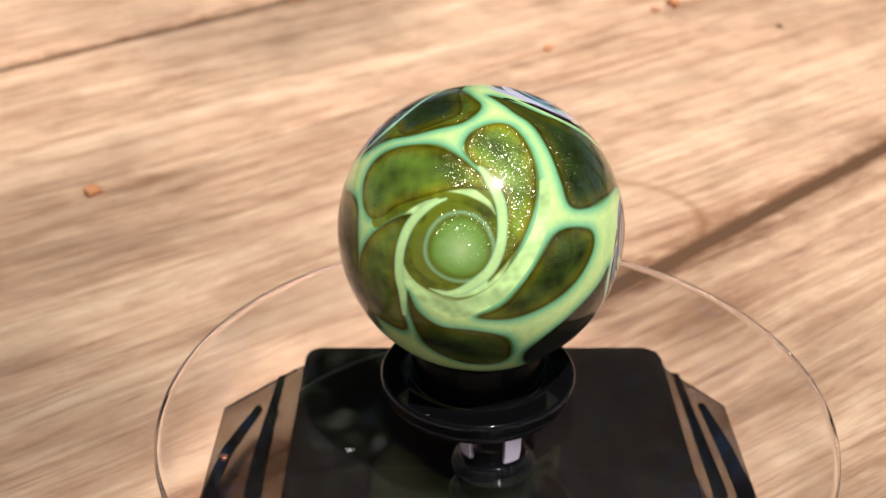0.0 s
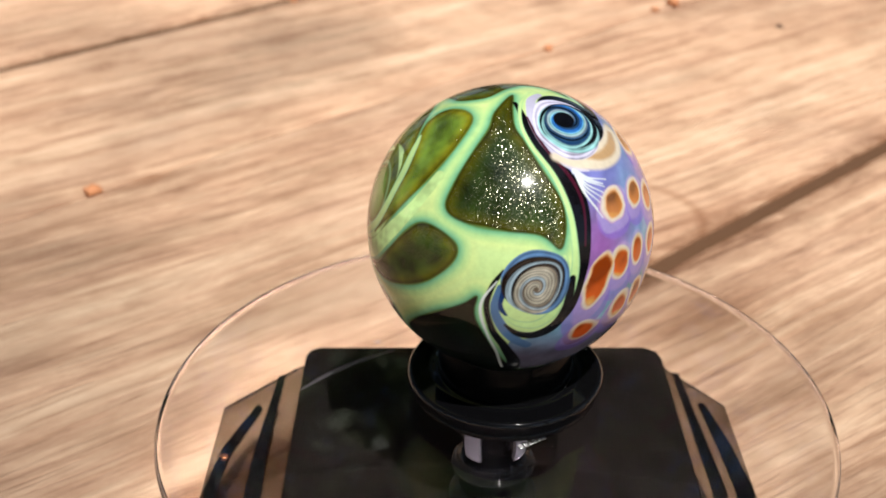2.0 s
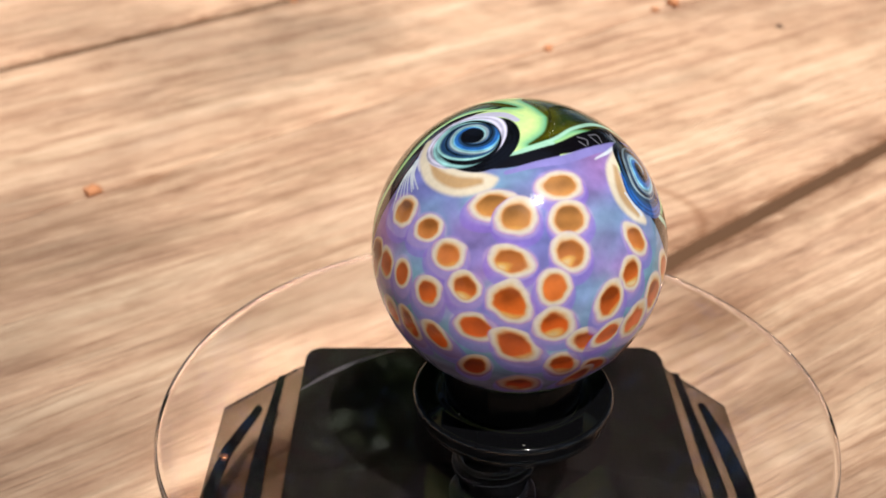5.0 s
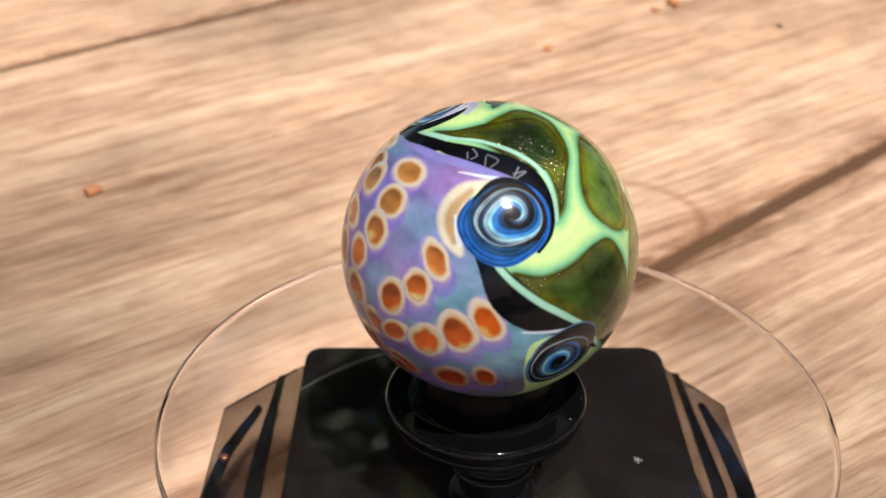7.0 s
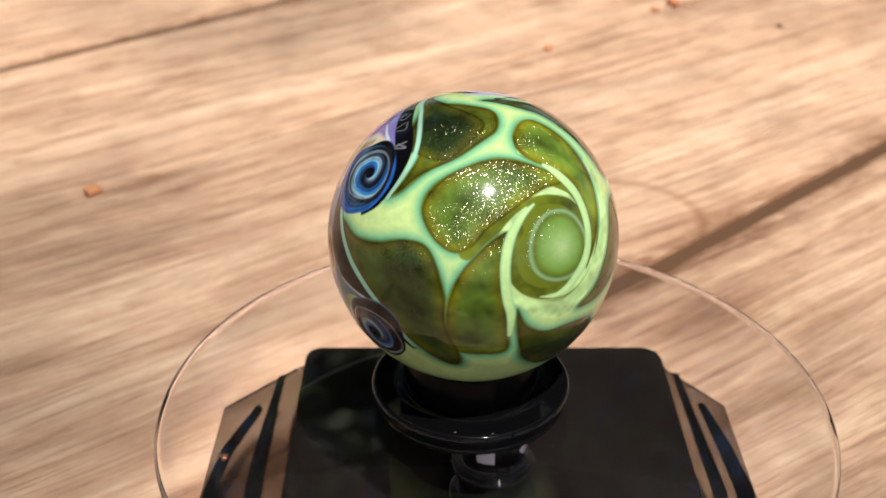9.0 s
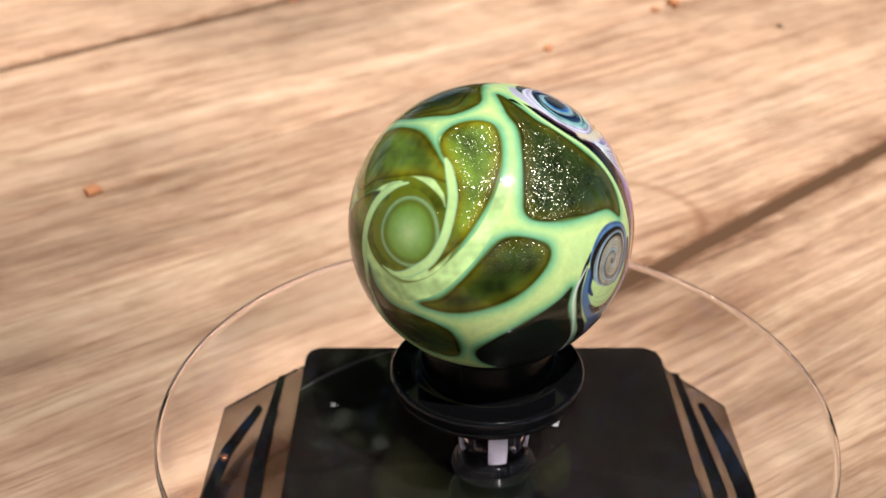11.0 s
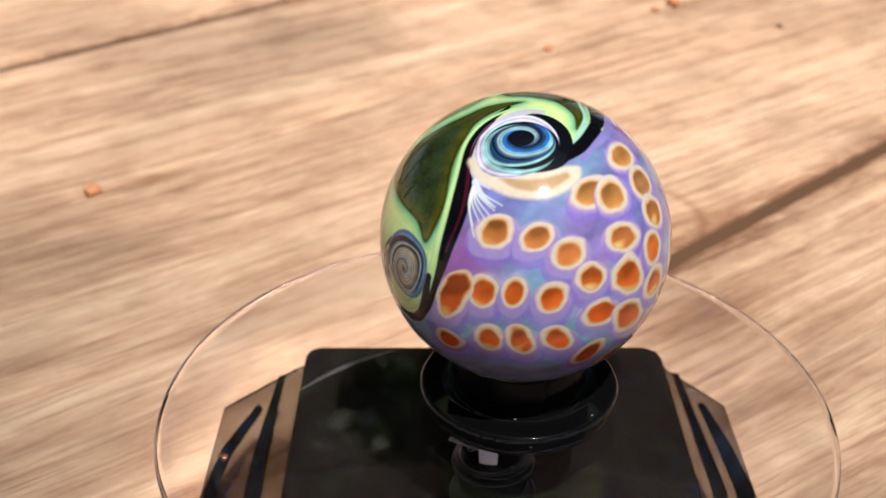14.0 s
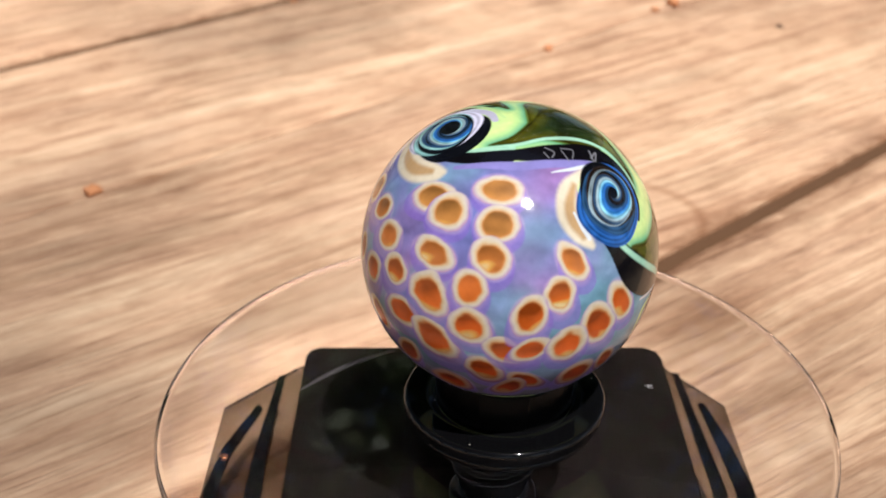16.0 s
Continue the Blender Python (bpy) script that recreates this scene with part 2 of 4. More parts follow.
def prism(points, z0, z1, bevel=0.0):
    bm = bmesh.new()
    lo = [bm.verts.new((x, y, z0)) for x, y in points]
    hi = [bm.verts.new((x, y, z1)) for x, y in points]
    bm.faces.new(lo[::-1])
    top = bm.faces.new(hi)
    n = len(points)
    for k in range(n):
        bm.faces.new((lo[k], lo[(k + 1) % n], hi[(k + 1) % n], hi[k]))
    if bevel:
        bmesh.ops.bevel(bm, geom=list(top.edges), offset=bevel, segments=3, profile=0.5, affect="EDGES")
    return bm


# ---------------------------------------------------------------- the wooden table
TABLE_TURN = 45.5
GAPS = (-0.0815, 0.0470, 0.1830, 0.3050, 0.4340, 0.5630, 0.6920)   # joints across the planks
GAP_HALF = (0.002, 0.0024, 0.0004, 0.0024, 0.002, 0.002, 0.002)


def wooden_table():
    table = tagged(thing("wooden_table", pose(0, 0, 0, 0, 0, TABLE_TURN)),
                   "weathered tan wooden plank table top in sunshine", "table")
    for k in range(len(GAPS) - 1):
        y0, y1 = GAPS[k] + GAP_HALF[k], GAPS[k + 1] - GAP_HALF[k + 1]
        bm = bmesh.new()
        nx, ny = 60, 10
        e = 0.0024
        ea, eb = (e if GAP_HALF[i] > 0.001 else 0.0007 for i in (k, k + 1))
        ys = [y0, y0 + ea * 0.25, y0 + ea] + [y0 + ea + (y1 - y0 - ea - eb) * j / ny for j in range(1, ny)] + [y1 - eb, y1 - eb * 0.25, y1]
        drop = [ea, ea * 0.3, 0] + [0] * (ny - 1) + [0, eb * 0.3, eb]
        grid = []
        for i in range(nx + 1):
            x = -0.9 + 2.0 * i / nx
            row = []
            for y, d in zip(ys, drop):
                wob = 0.0005 * noise.noise((x * 6, k * 5 + (y > (y0 + y1) / 2) * 3, 0)) if d > 0 else 0
                top = 0.0 if d == 0 else -d
                row.append(bm.verts.new((x, y + wob, top)))
            grid.append(row)
        low = [[bm.verts.new((-0.9 + 2.0 * i / nx, y, -0.035)) for y in (y0, y1)] for i in range(nx + 1)]
        for i in range(nx):
            for j in range(len(ys) - 1):
                bm.faces.new((grid[i][j], grid[i + 1][j], grid[i + 1][j + 1], grid[i][j + 1]))
            bm.faces.new((grid[i][0], low[i][0], low[i + 1][0], grid[i + 1][0]))
            bm.faces.new((grid[i][-1], grid[i + 1][-1], low[i + 1][1], low[i][1]))
            bm.faces.new((low[i][0], low[i][1], low[i + 1][1], low[i + 1][0]))
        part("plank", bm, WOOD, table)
        if k:
            y = GAPS[k]
            h = GAP_HALF[k] + 0.0015
            part("joint_dirt", prism([(-0.9, y - h), (1.1, y - h), (1.1, y + h), (-0.9, y + h)], -0.012, -0.0016), DIRT, table, "dark dirt packed in the plank joint", False)
    # two battens under the planks and four legs
    for x in (-0.6, 0.75):
        part("batten", prism([(x - 0.04, -0.07), (x + 0.04, -0.07), (x + 0.04, 0.68), (x - 0.04, 0.68)], -0.075, -0.035), WOOD, table, smooth=False)
        for y in (-0.02, 0.63):
            part("leg", prism([(x - 0.035, y - 0.035), (x + 0.035, y - 0.035), (x + 0.035, y + 0.035), (x - 0.035, y + 0.035)], -0.75, -0.075), WOOD, table, smooth=False)
    return table


def ground():
    m, nt, b = material("dry_soil")
    col = ramp(nt, [(0.3, (0.10, 0.075, 0.05)), (0.7, (0.22, 0.17, 0.12))], noise_of(nt, coords(nt), 6, 8, 0.65))
    nt.links.new(col, b.inputs["Base Color"])
    b.inputs["Roughness"].default_value = 0.95
    bm = bmesh.new()
    bmesh.ops.create_grid(bm, x_segments=40, y_segments=40, size=400)
    ob = new("ground", mesh_of("ground", bm, m))
    ob.location.z = -0.75
    tagged(ob, "bare dry soil under the table", "ground", kind="structure")


def tree(x, y, height, spread, seed):
    """A tapered trunk with limbs and a crown of many small leaves."""
    rng = random.Random(seed)
    ob = tagged(thing("tree", pose(x, y, -0.75, 0, 0, rng.uniform(0, 360))), "leafy green tree standing beyond the wooden table", "tree", "trees round the table")
    bm = bmesh.new()

    def limb(a, b, r0, r1):
        a, b = Vector(a), Vector(b)
        m = (b - a).to_track_quat("Z", "Y").to_matrix().to_4x4()
        m.translation = (a + b) / 2
        bmesh.ops.create_cone(bm, cap_ends=True, segments=9, radius1=r0, radius2=r1, depth=(b - a).length, matrix=m)

    limb((0, 0, 0), (0.1, 0.05, height * 0.5), 0.17, 0.11)
    limb((0.1, 0.05, height * 0.5), (0, 0, height * 0.9), 0.11, 0.03)
    clumps = []
    for k in range(22):
        z = height * rng.uniform(0.22, 0.97)
        reach = spread * (1 - abs(z / height - 0.5) * 0.9) * rng.uniform(0.3, 1.0)
        a = rng.uniform(0, 2 * pi)
        tip = Vector((cos(a) * reach, sin(a) * reach, z))
        limb((0.05, 0.03, max(0.8, z - reach * 0.6)), tip, 0.05, 0.012)
        clumps.append((tip, spread * rng.uniform(0.25, 0.45)))
    part("trunk", bm, BARK, ob, "brown bark trunk with limbs")
    verts, faces = [], []
    for tip, size in clumps:
        for _ in range(430):
            d = Vector((rng.gauss(0, 1), rng.gauss(0, 1), rng.gauss(0, 1))).normalized() * size * rng.random() ** 0.45
            c = tip + d
            u = Vector((rng.gauss(0, 1), rng.gauss(0, 1), rng.gauss(0, 0.6))).normalized()
            w = u.cross(Vector((rng.gauss(0, 1), rng.gauss(0, 1), rng.gauss(0, 1)))).normalized()
            s = rng.uniform(0.05, 0.11)
            i = len(verts)
            verts += [c - u * s, c + w * s * 0.5, c + u * s, c - w * s * 0.5]
            faces.append((i, i + 1, i + 2, i + 3))
    me = bpy.data.meshes.new("crown")
    me.from_pydata([tuple(p) for p in verts], [], faces)
    me.materials.append(LEAF)
    crown = new("crown", me)
    crown.parent = ob
    tagged(crown, "dense crown of small green leaves", kind="stuff")


def trees():
    """Trees stand all round; to the south-east they are lower and let the sun in."""
    for k in range(13):
        a = 2 * pi * k / 13 + 0.2
        x, y = cos(a), sin(a)
        toward_sun = x * 0.42 - y * 0.9
        if toward_sun > 0.55:
            tree(x * 7.0, y * 7.0, 9.0, 2.0, 40 + k)
        else:
            tree(x * 4.4, y * 4.4, 9.5, 2.3, 40 + k)
            b = a + pi / 13
            tree(cos(b) * 6.6, sin(b) * 6.6, 12.5, 2.8, 60 + k)


def bark_crumb(x, y, size, seed):
    rng = random.Random(seed)
    bm = bmesh.new()
    bmesh.ops.create_icosphere(bm, subdivisions=2, radius=size)
    for p in bm.verts:
        p.co *= 1 + 0.35 * noise.noise(p.co / size * 1.3 + Vector((seed, 0, 0)))
        p.co.z *= 0.8
        p.co.x *= 1.3
    low = min(p.co.z for p in bm.verts)
    ob = new("bark_crumb", mesh_of("bark_crumb", bm, CRUMB))
    ob.matrix_basis = pose(x, y, -low - 0.0003, 0, 0, rng.uniform(0, 180))
    tagged(ob, "small orange bark crumb lying on the table joint", "debris", "bark crumbs")


def nail_head():
    ob = new("nail_head", mesh_of("nail_head", lathe(rounded([(0.0, -0.002), (0.0016, -0.002), (0.0017, 0.0002), (0.0012, 0.0006), (0.0, 0.0007)], 0.0002), 24), RUST))
    ob.location = (0.1127, 0.3100, 0.0)
    tagged(ob, "rusty iron nail head driven into a plank", "nail")


BRANCH = SUN_DIR * 8.0


def leafy_branch():
    """A branch overhead; its leaves throw soft moving shade on the planks."""
    ob = tagged(thing("tree_branch"), "thin leafy branch swaying high above the table", "branch")
    rng = random.Random(5)
    u = SUN_DIR.cross(Vector((0, 0, 1))).normalized()
    n = SUN_DIR.cross(u).normalized()
    twig = bmesh.new()
    for a, b, r0, r1 in ((Vector((0.55, -3.14, 0.2)), Vector((-0.15, -0.02, 0.0)), 0.022, 0.003),
                         (Vector((-0.15, -0.02, 0.0)), Vector((-0.115, 0.295, 0.0)), 0.003, 0.0015)):
        m = (b - a).to_track_quat("Z", "Y").to_matrix().to_4x4()
        m.translation = (a + b) / 2
        bmesh.ops.create_cone(twig, cap_ends=True, segments=8, radius1=r0, radius2=r1, depth=(b - a).length, matrix=m)
    verts, faces = [], []
    for cx, cy, reach, count in ((-0.15, -0.02, 0.13, 16), (-0.115, 0.295, 0.05, 4)):
        c = Vector((cx, cy, 0))
        for _ in range(count):
            ang, r = rng.uniform(0, 2 * pi), reach * rng.random() ** 0.5
            p = c + u * cos(ang) * r + n * sin(ang) * r + SUN_DIR * rng.uniform(-0.15, 0.15)
            d = rng.uniform(0, 2 * pi)
            x = (u * cos(d) + n * sin(d)) * 0.027
            y = (n * cos(d) - u * sin(d)) * 0.013 + SUN_DIR * 0.006
            k = len(verts)
            verts += [p - x, p - x * 0.4 + y, p + x * 0.4 + y * 0.9, p + x, p + x * 0.4 - y * 0.9, p - x * 0.4 - y]
            faces.append(tuple(range(k, k + 6)))
    part("twig", twig, BARK, ob, "thin brown twig")
    me = bpy.data.meshes.new("leaves")
    me.from_pydata([tuple(p) for p in verts], [], faces)
    me.materials.append(LEAF)
    leaves = new("leaves", me)
    leaves.parent = ob
    leaves["label"] = "small green leaves"
    return ob


wooden_table()
ground()
nail_head()
for k, (x, y, s) in enumerate(((-0.1178, 0.1418, 0.0021), (0.0172, 0.2753, 0.0016), (0.0724, 0.3375, 0.0026), (0.0640, 0.3290, 0.0014), (-0.0920, 0.3340, 0.0013))):
    bark_crumb(x, y, s, k + 3)
trees()


# ---------------------------------------------------------------- the turntable
def turntable_base():
    """A black panel in a clear shell with cut corners; dark ribs lie under the clear sides."""
    base = tagged(thing("solar_turntable", pose(-0.0001, 0.0019, 0, 0, 0, 3.2)),
                  "black solar turntable with clear smoked sides on the wooden table", "display stand")
    w0, w1, f, top = -0.0497, 0.0452, 0.0421, BASE_TOP
    octagon = [(w0, -0.0233), (-0.0355, -f), (0.0355, -f), (w1, -0.0238), (w1, 0.0238), (0.0360, f - 0.0066), (0.0358, f - 0.0052), (-0.0368, f - 0.0052), (-0.0374, f - 0.0062), (w0, 0.0233)]
    part("side_shell", prism(octagon, top - 0.0020, top - 0.0010, 0.0002), SMOKE, base, "clear smoked plastic cover plate", False).visible_shadow = False
    px, cut = 0.0355, 0.0042
    panel = [(-px, -f + cut), (-px + cut, -f), (px - cut, -f), (px, -f + cut), (px + 0.0001, f - cut), (px - 0.15 * cut, f - 0.35 * cut), (px - 0.7 * cut, f), (-px + 0.5 * cut, f), (-px + 0.12 * cut, f - 0.25 * cut), (-px - 0.0003, f - 0.7 * cut)]
    part("solar_panel", prism(panel, top - 0.0008, top, 0.0003), PANEL, base, "glossy black solar panel", False)
    body = [(x * 0.985, y * 0.985) for x, y in panel]
    part("motor_box", prism(body, 0.0, top - 0.0012), BLACK, base, "black motor housing", False)
    for side in (-1, 1):
        dx = -0.0021 if side < 0 else 0.0
        for sy in (-1, 1):
            inner = [(0.0370, 0.0340), (0.0382, 0.0336), (0.0396, 0.0098), (0.0402, 0.0), (0.0378, 0.0), (0.0376, 0.0098)]
            outer = [(0.0401, 0.0240), (0.0413, 0.0240), (0.0437, 0.0114), (0.0449, 0.0), (0.0418, 0.0), (0.0411, 0.0114)]
            if side < 0:
                inner = [(0.0384, 0.0330), (0.0371, 0.0334), (0.0377, 0.0098), (0.0371, 0.0), (0.0401, 0.0), (0.0400, 0.0098)]
                outer = [(0.0412, 0.0240), (0.0401, 0.0224), (0.0441, 0.0088), (0.0448, 0.0), (0.0471, 0.0), (0.0458, 0.0108)]
            for ring in (inner, outer):
                part("rib", prism([(side * x + dx, sy * y) for x, y in ring], top - 0.0010, top - 0.0006), BLACK, base, "black plastic rib", False)
    part("contact_pin", lathe(rounded([(0.0, 0.0), (0.0007, 0.0), (0.0007, 0.0006), (0.0, 0.0010)], 0.0002), 16), COPPER, base, "tiny copper contact pin").location = (-0.0470, 0.0078, top - 0.0005)
    collar = rounded([(0.0, 0.0), (0.0074, 0.0), (0.0074, 0.0010), (0.0058, 0.0016), (0.0058, 0.0058), (0.0070, 0.0064), (0.0070, 0.0074), (0.0060, 0.0080), (0.0060, 0.0088), (0.0052, 0.0098), (0.0, 0.0098)], 0.0004)
    part("collar", lathe(collar, 64), BLACK, base, "black bearing collar").location = (0.0001, -0.0019, top)
    # a pale arc drawn on the panel for light reflected off the disc rim
    bm = bmesh.new()
    rows = []
    for k in range(25):
        a = radians(141 - 27 * k / 24)
        h = 0.00022 + 0.0004 * sin(pi * k / 24)
        rows.append([bm.verts.new((r * cos(a) + 0.0015, r * sin(a) - 0.0024, z)) for r, z in ((0.0476 - h, top), (0.0476, top + 0.00003), (0.0476 + h, top))])
    for p, q in zip(rows, rows[1:]):
        for k in range(2):
            bm.faces.new((p[k], p[k + 1], q[k + 1], q[k]))
    part("rim_glint_arc", bm, GLINT, base, "faint grey arc drawn for the disc rim's reflected light")
    return base


def spin_rows(radius, z):
    rows = []
    for k in range(33):
        t = k * 0.5
        a = PHASE + SPIN * t
        rows.append((t, pose(radius * cos(radians(a)), radius * sin(radians(a)), z, 0, 0, a)))
    return rows


def clear_disc():
    disc = tagged(thing("turntable_disc"), "clear round acrylic disc turning above the black base", "turntable")
    prof = rounded([(0.0, -DISC_T), (DISC_R - 0.0006, -DISC_T), (DISC_R, -DISC_T * 0.55), (DISC_R - 0.0004, 0.0), (0.0, 0.0)], 0.0010, 6)
    plate = part("plate", lathe(prof, 192), ACRYLIC, disc, "clear acrylic plate")
    plate.visible_shadow = False
    plate.data.materials.append(FROST)
    for face in plate.data.polygons:                     # the sawn edge is slightly matt
        if abs(face.normal.z) < 0.7:
            face.material_index = 1
    low = BASE_TOP - DISC_TOP
    u = -DISC_T - 0.0002
    hub = rounded([(0.0030, u - 0.0070), (0.0048, u - 0.0070), (0.0054, u - 0.0058), (0.0056, u - 0.0004), (0.0056, u), (0.0030, u)], 0.0006)
    part("hub", lathe(hub + hub[:1], 64), HUB, disc, "clear plastic hub").visible_shadow = False
    post = rounded([(0.0, low), (0.0050, low), (0.0052, low + 0.0012), (0.0040, low + 0.0024), (0.0029, low + 0.0030), (0.0029, u), (0.0, u)], 0.0005)
    part("spindle", lathe(post, 48), BLACK, disc, "black spindle under the disc")
    # four pale pieces added in the clear hub for its bright refracting facets
    for turn in range(4):
        a0 = 64 + 90 * turn
        bm = bmesh.new()
        n = 8
        rings = []
        for r, z in ((0.0049, u - 0.0072), (0.0056, u - 0.0072), (0.0059, u - 0.0050), (0.0059, u - 0.0001), (0.0049, u - 0.0001)):
            rings.append([bm.verts.new((r * cos(radians(a0 + 30 * k / n)), r * sin(radians(a0 + 30 * k / n)), z)) for k in range(n + 1)])
        for p, q in zip(rings, rings[1:] + rings[:1]):
            for k in range(n):
                bm.faces.new((p[k], p[k + 1], q[k + 1], q[k]))
        bm.faces.new([r[0] for r in rings])
        bm.faces.new([r[-1] for r in rings][::-1])
        part("hub_facet", bm, FACET, disc, "pale lilac piece drawn for a bright hub facet")
    # worn moulded mark under the plate, as plain bars
    a = radians(240)
    for k in range(6):
        bm = prism([(-0.00032, -0.00045), (0.00032, -0.00045), (0.00028, 0.00045), (-0.00028, 0.00045)], u - 0.0001, u + 0.00005)
        mark = part("moulded_mark", bm, SCUFF, disc, "pale worn moulded bar", False)
        mark.matrix_basis = pose(0.0104 * cos(a) - (k - 2.5) * 0.00085 * sin(a), 0.0104 * sin(a) + (k - 2.5) * 0.00085 * cos(a), 0, 0, 0, 330)
    # a scuffed round mark on the plate
    a = radians(77.5)
    for k in range(9):
        b = k * 2.4
        r = 0.00009 * k
        bm = lathe([(0.0, 0.0), (0.00016, 0.0), (0.00010, 0.00004), (0.0, 0.00005)], 8)
        part("scuff", bm, SCUFF, disc).location = (0.0258 * cos(a) + r * cos(b), 0.0258 * sin(a) + r * sin(b), 0.00001)
    return disc


def marble_stand():
    stand = tagged(thing("marble_stand"), "glossy black round marble stand on the clear disc", "display stand")
    foot = rounded([(0.0, 0.0), (0.0144, 0.0), (0.0150, 0.0005), (0.0150, 0.0013), (0.0142, 0.0017), (0.0, 0.0017)], 0.0004)
    part("foot", lathe(foot, 128), BLACK, stand)
    flange = rounded([(0.0, 0.0015), (0.0146, 0.0015), (0.0156, 0.0018), (0.0158, 0.0036), (0.0154, 0.0042), (0.0120, 0.0040), (0.0112, 0.0044), (0.0, 0.0044)], 0.0006)
    part("flange", lathe(flange, 128), BLACK, stand)
    neck = rounded([(0.0108, 0.0040), (0.0108, 0.0106), (0.0104, 0.0107), (0.0092, 0.0092), (0.0086, 0.0080), (0.0086, 0.0040), (0.0108, 0.0040)], 0.0006)
    part("neck", lathe(neck, 128), SATIN, stand)
    return stand


# ---------------------------------------------------------------- the marble
PETALS, FIELDS, STROKES, EYES, CELLS = {}, {}, [], [], []
# coloured-glass drawing in degrees of longitude and latitude on the ball
PETALS["P1"] = [(70.4, 34.3), (71.9, 42.9), (84.1, 52.5), (108.3, 56), (128.6, 50.9), (140.4, 41.8), (127.2, 41.2), (109.7, 35.7), (99.1, 29.6), (93.4, 24.5), (85.4, 22), (77, 25.6)]
PETALS["P2"] = [(123.6, 57.6), (126.5, 64.7), (144.8, 69.1), (162.3, 66), (166.8, 56.1), (164.4, 44.7), (158.6, 32.8), (151.9, 23), (144.9, 14.8), (138.1, 8.3), (141.8, 18.7), (145, 30.5), (144.1, 39.6), (138.3, 46.7), (129.7, 52)]
PETALS["P3"] = [(134.9, -5.8), (143.9, -1), (151.1, 7.4), (158, 16), (166.3, 22.7), (176.3, 22.9), (184.1, 18.7), (183.2, 12.4), (174.9, 4), (164.8, -2.3), (153.7, -6.7), (144.2, -7.8)]
PETALS["P4"] = [(108.3, 0.2), (112.1, -6.8), (118.8, -11), (129.4, -12.1), (142.2, -14.7), (148.5, -19.3), (149.2, -31.7), (140.5, -37), (124.5, -34.7), (113.8, -25.5), (109.5, -13.2)]
PETALS["P5"] = [(105.9, 29.5), (94.5, 22), (86.6, 13), (82.6, 2.7), (82.5, -9.6), (85.3, -18.4), (96, -20.1), (105.9, -18.9), (105.8, -7.3), (103.5, 9.8), (106, 23.8)]
PETALS["P6"] = [(181.1, 87.6), (174.8, 73.2), (181.2, 62.2), (175.5, 41.1), (175.9, 30.9), (185, 27.1), (200.8, 26), (215.4, 24), (222.6, 17.9), (225.7, 23.4), (226.5, 35.6), (220.1, 48.5), (212.2, 60.5), (203.2, 67.5), (197, 76.9)]
PETALS["P9"] = [(331.9, 68.1), (354.9, 75.9), (57.9, 85.2), (131.1, 79.2), (117.5, 69.7), (102.5, 64.9), (81.6, 57.1), (66.1, 48.9), (57, 39.8), (51.6, 36.4), (52.6, 37.9), (55.6, 45.8), (53.9, 55.2), (41.7, 64), (9.3, 69.8)]
PETALS["P11"] = [(29, 19.8), (40.5, 17.7), (52.3, 19.5), (64.7, 24.3), (73.3, 23.7), (78.7, 17.5), (82.1, 7.1), (82.4, -5.1), (88, -22.3), (82.9, -28.5), (61.8, -9.8), (48.9, 1.6), (38, 9.9)]
PETALS["P14"] = [(156.6, -27.4), (165.4, -18.2), (176, -10.9), (188.3, -3.8), (193.6, 0.1), (192.3, -9.8), (197.8, -24.3), (208, -47.4), (181.8, -54.4), (164.1, -43.8), (157.4, -35.8)]
PETALS["P15"] = [(106.7, 73.5), (16.7, 80.3), (334.4, 72.7), (313.2, 66.7), (340.5, 68.9), (14.4, 67.7), (34.4, 60.5), (45.1, 54.6), (71.6, 54.7), (87.7, 62.5)]
FIELDS["purple"] = [(212.8, 71.6), (227.2, 56.4), (236.2, 43.9), (237.5, 31.6), (235.5, 21.2), (232.7, 7.9), (229.3, -3), (216.6, -16.8), (205.1, -20.6), (207.1, -32.4), (212.4, -48.9), (244.5, -46.4), (287.2, -54), (304.5, -48.7), (347.3, -45.5), (359.8, -51.5), (38.7, -43.7), (34.8, -21), (36.6, -8.3), (46, -5.2), (38.3, -2.6), (29, 3.8), (21.9, 16.4), (14.6, 30.6), (11.4, 40.1), (13, 49.4), (27.9, 53.7), (14.2, 56.5), (349.3, 58.6), (312, 60.3), (293, 59.8), (271.8, 53), (255.1, 54.1), (227.2, 59), (209, 66.6)]
STROKES.append(("swirl_olive", [(137.1, 41.8, 3.1), (143.8, 30.7, 2.9), (144.1, 20.7, 2.5), (140.1, 12.6, 2), (133.1, 6.9, 1.3)]))
STROKES.append(("swirl_olive", [(90.5, 22.8, 3.1), (100.1, 30.9, 3.1), (110, 35.7, 2.9), (122.9, 38.8, 2.7), (134.9, 36.2, 2.7), (141.1, 28.7, 2.7), (142.4, 18.7, 2.7), (138.1, 10, 2.5), (129, 5, 2.2), (117.3, 4.5, 2.2), (109.2, 10.2, 2.2), (106.4, 20.2, 2.2), (109.7, 29.4, 2.2)]))
STROKES.append(("swirl_mint", [(85.7, 24, 1.1), (98.2, 34.1, 1.8), (113.8, 40.5, 1.8), (127.8, 40.9, 1.6), (137.3, 37.1, 0.9), (141.1, 32.7, 0.2)]))
STROKES.append(("swirl_mint", [(103.8, -3.2, 1.6), (102.1, 8, 1.8), (101.8, 18.9, 1.8), (104.3, 27, 1.6), (109.7, 33.1, 0.9), (115.5, 36.3, 0.2)]))
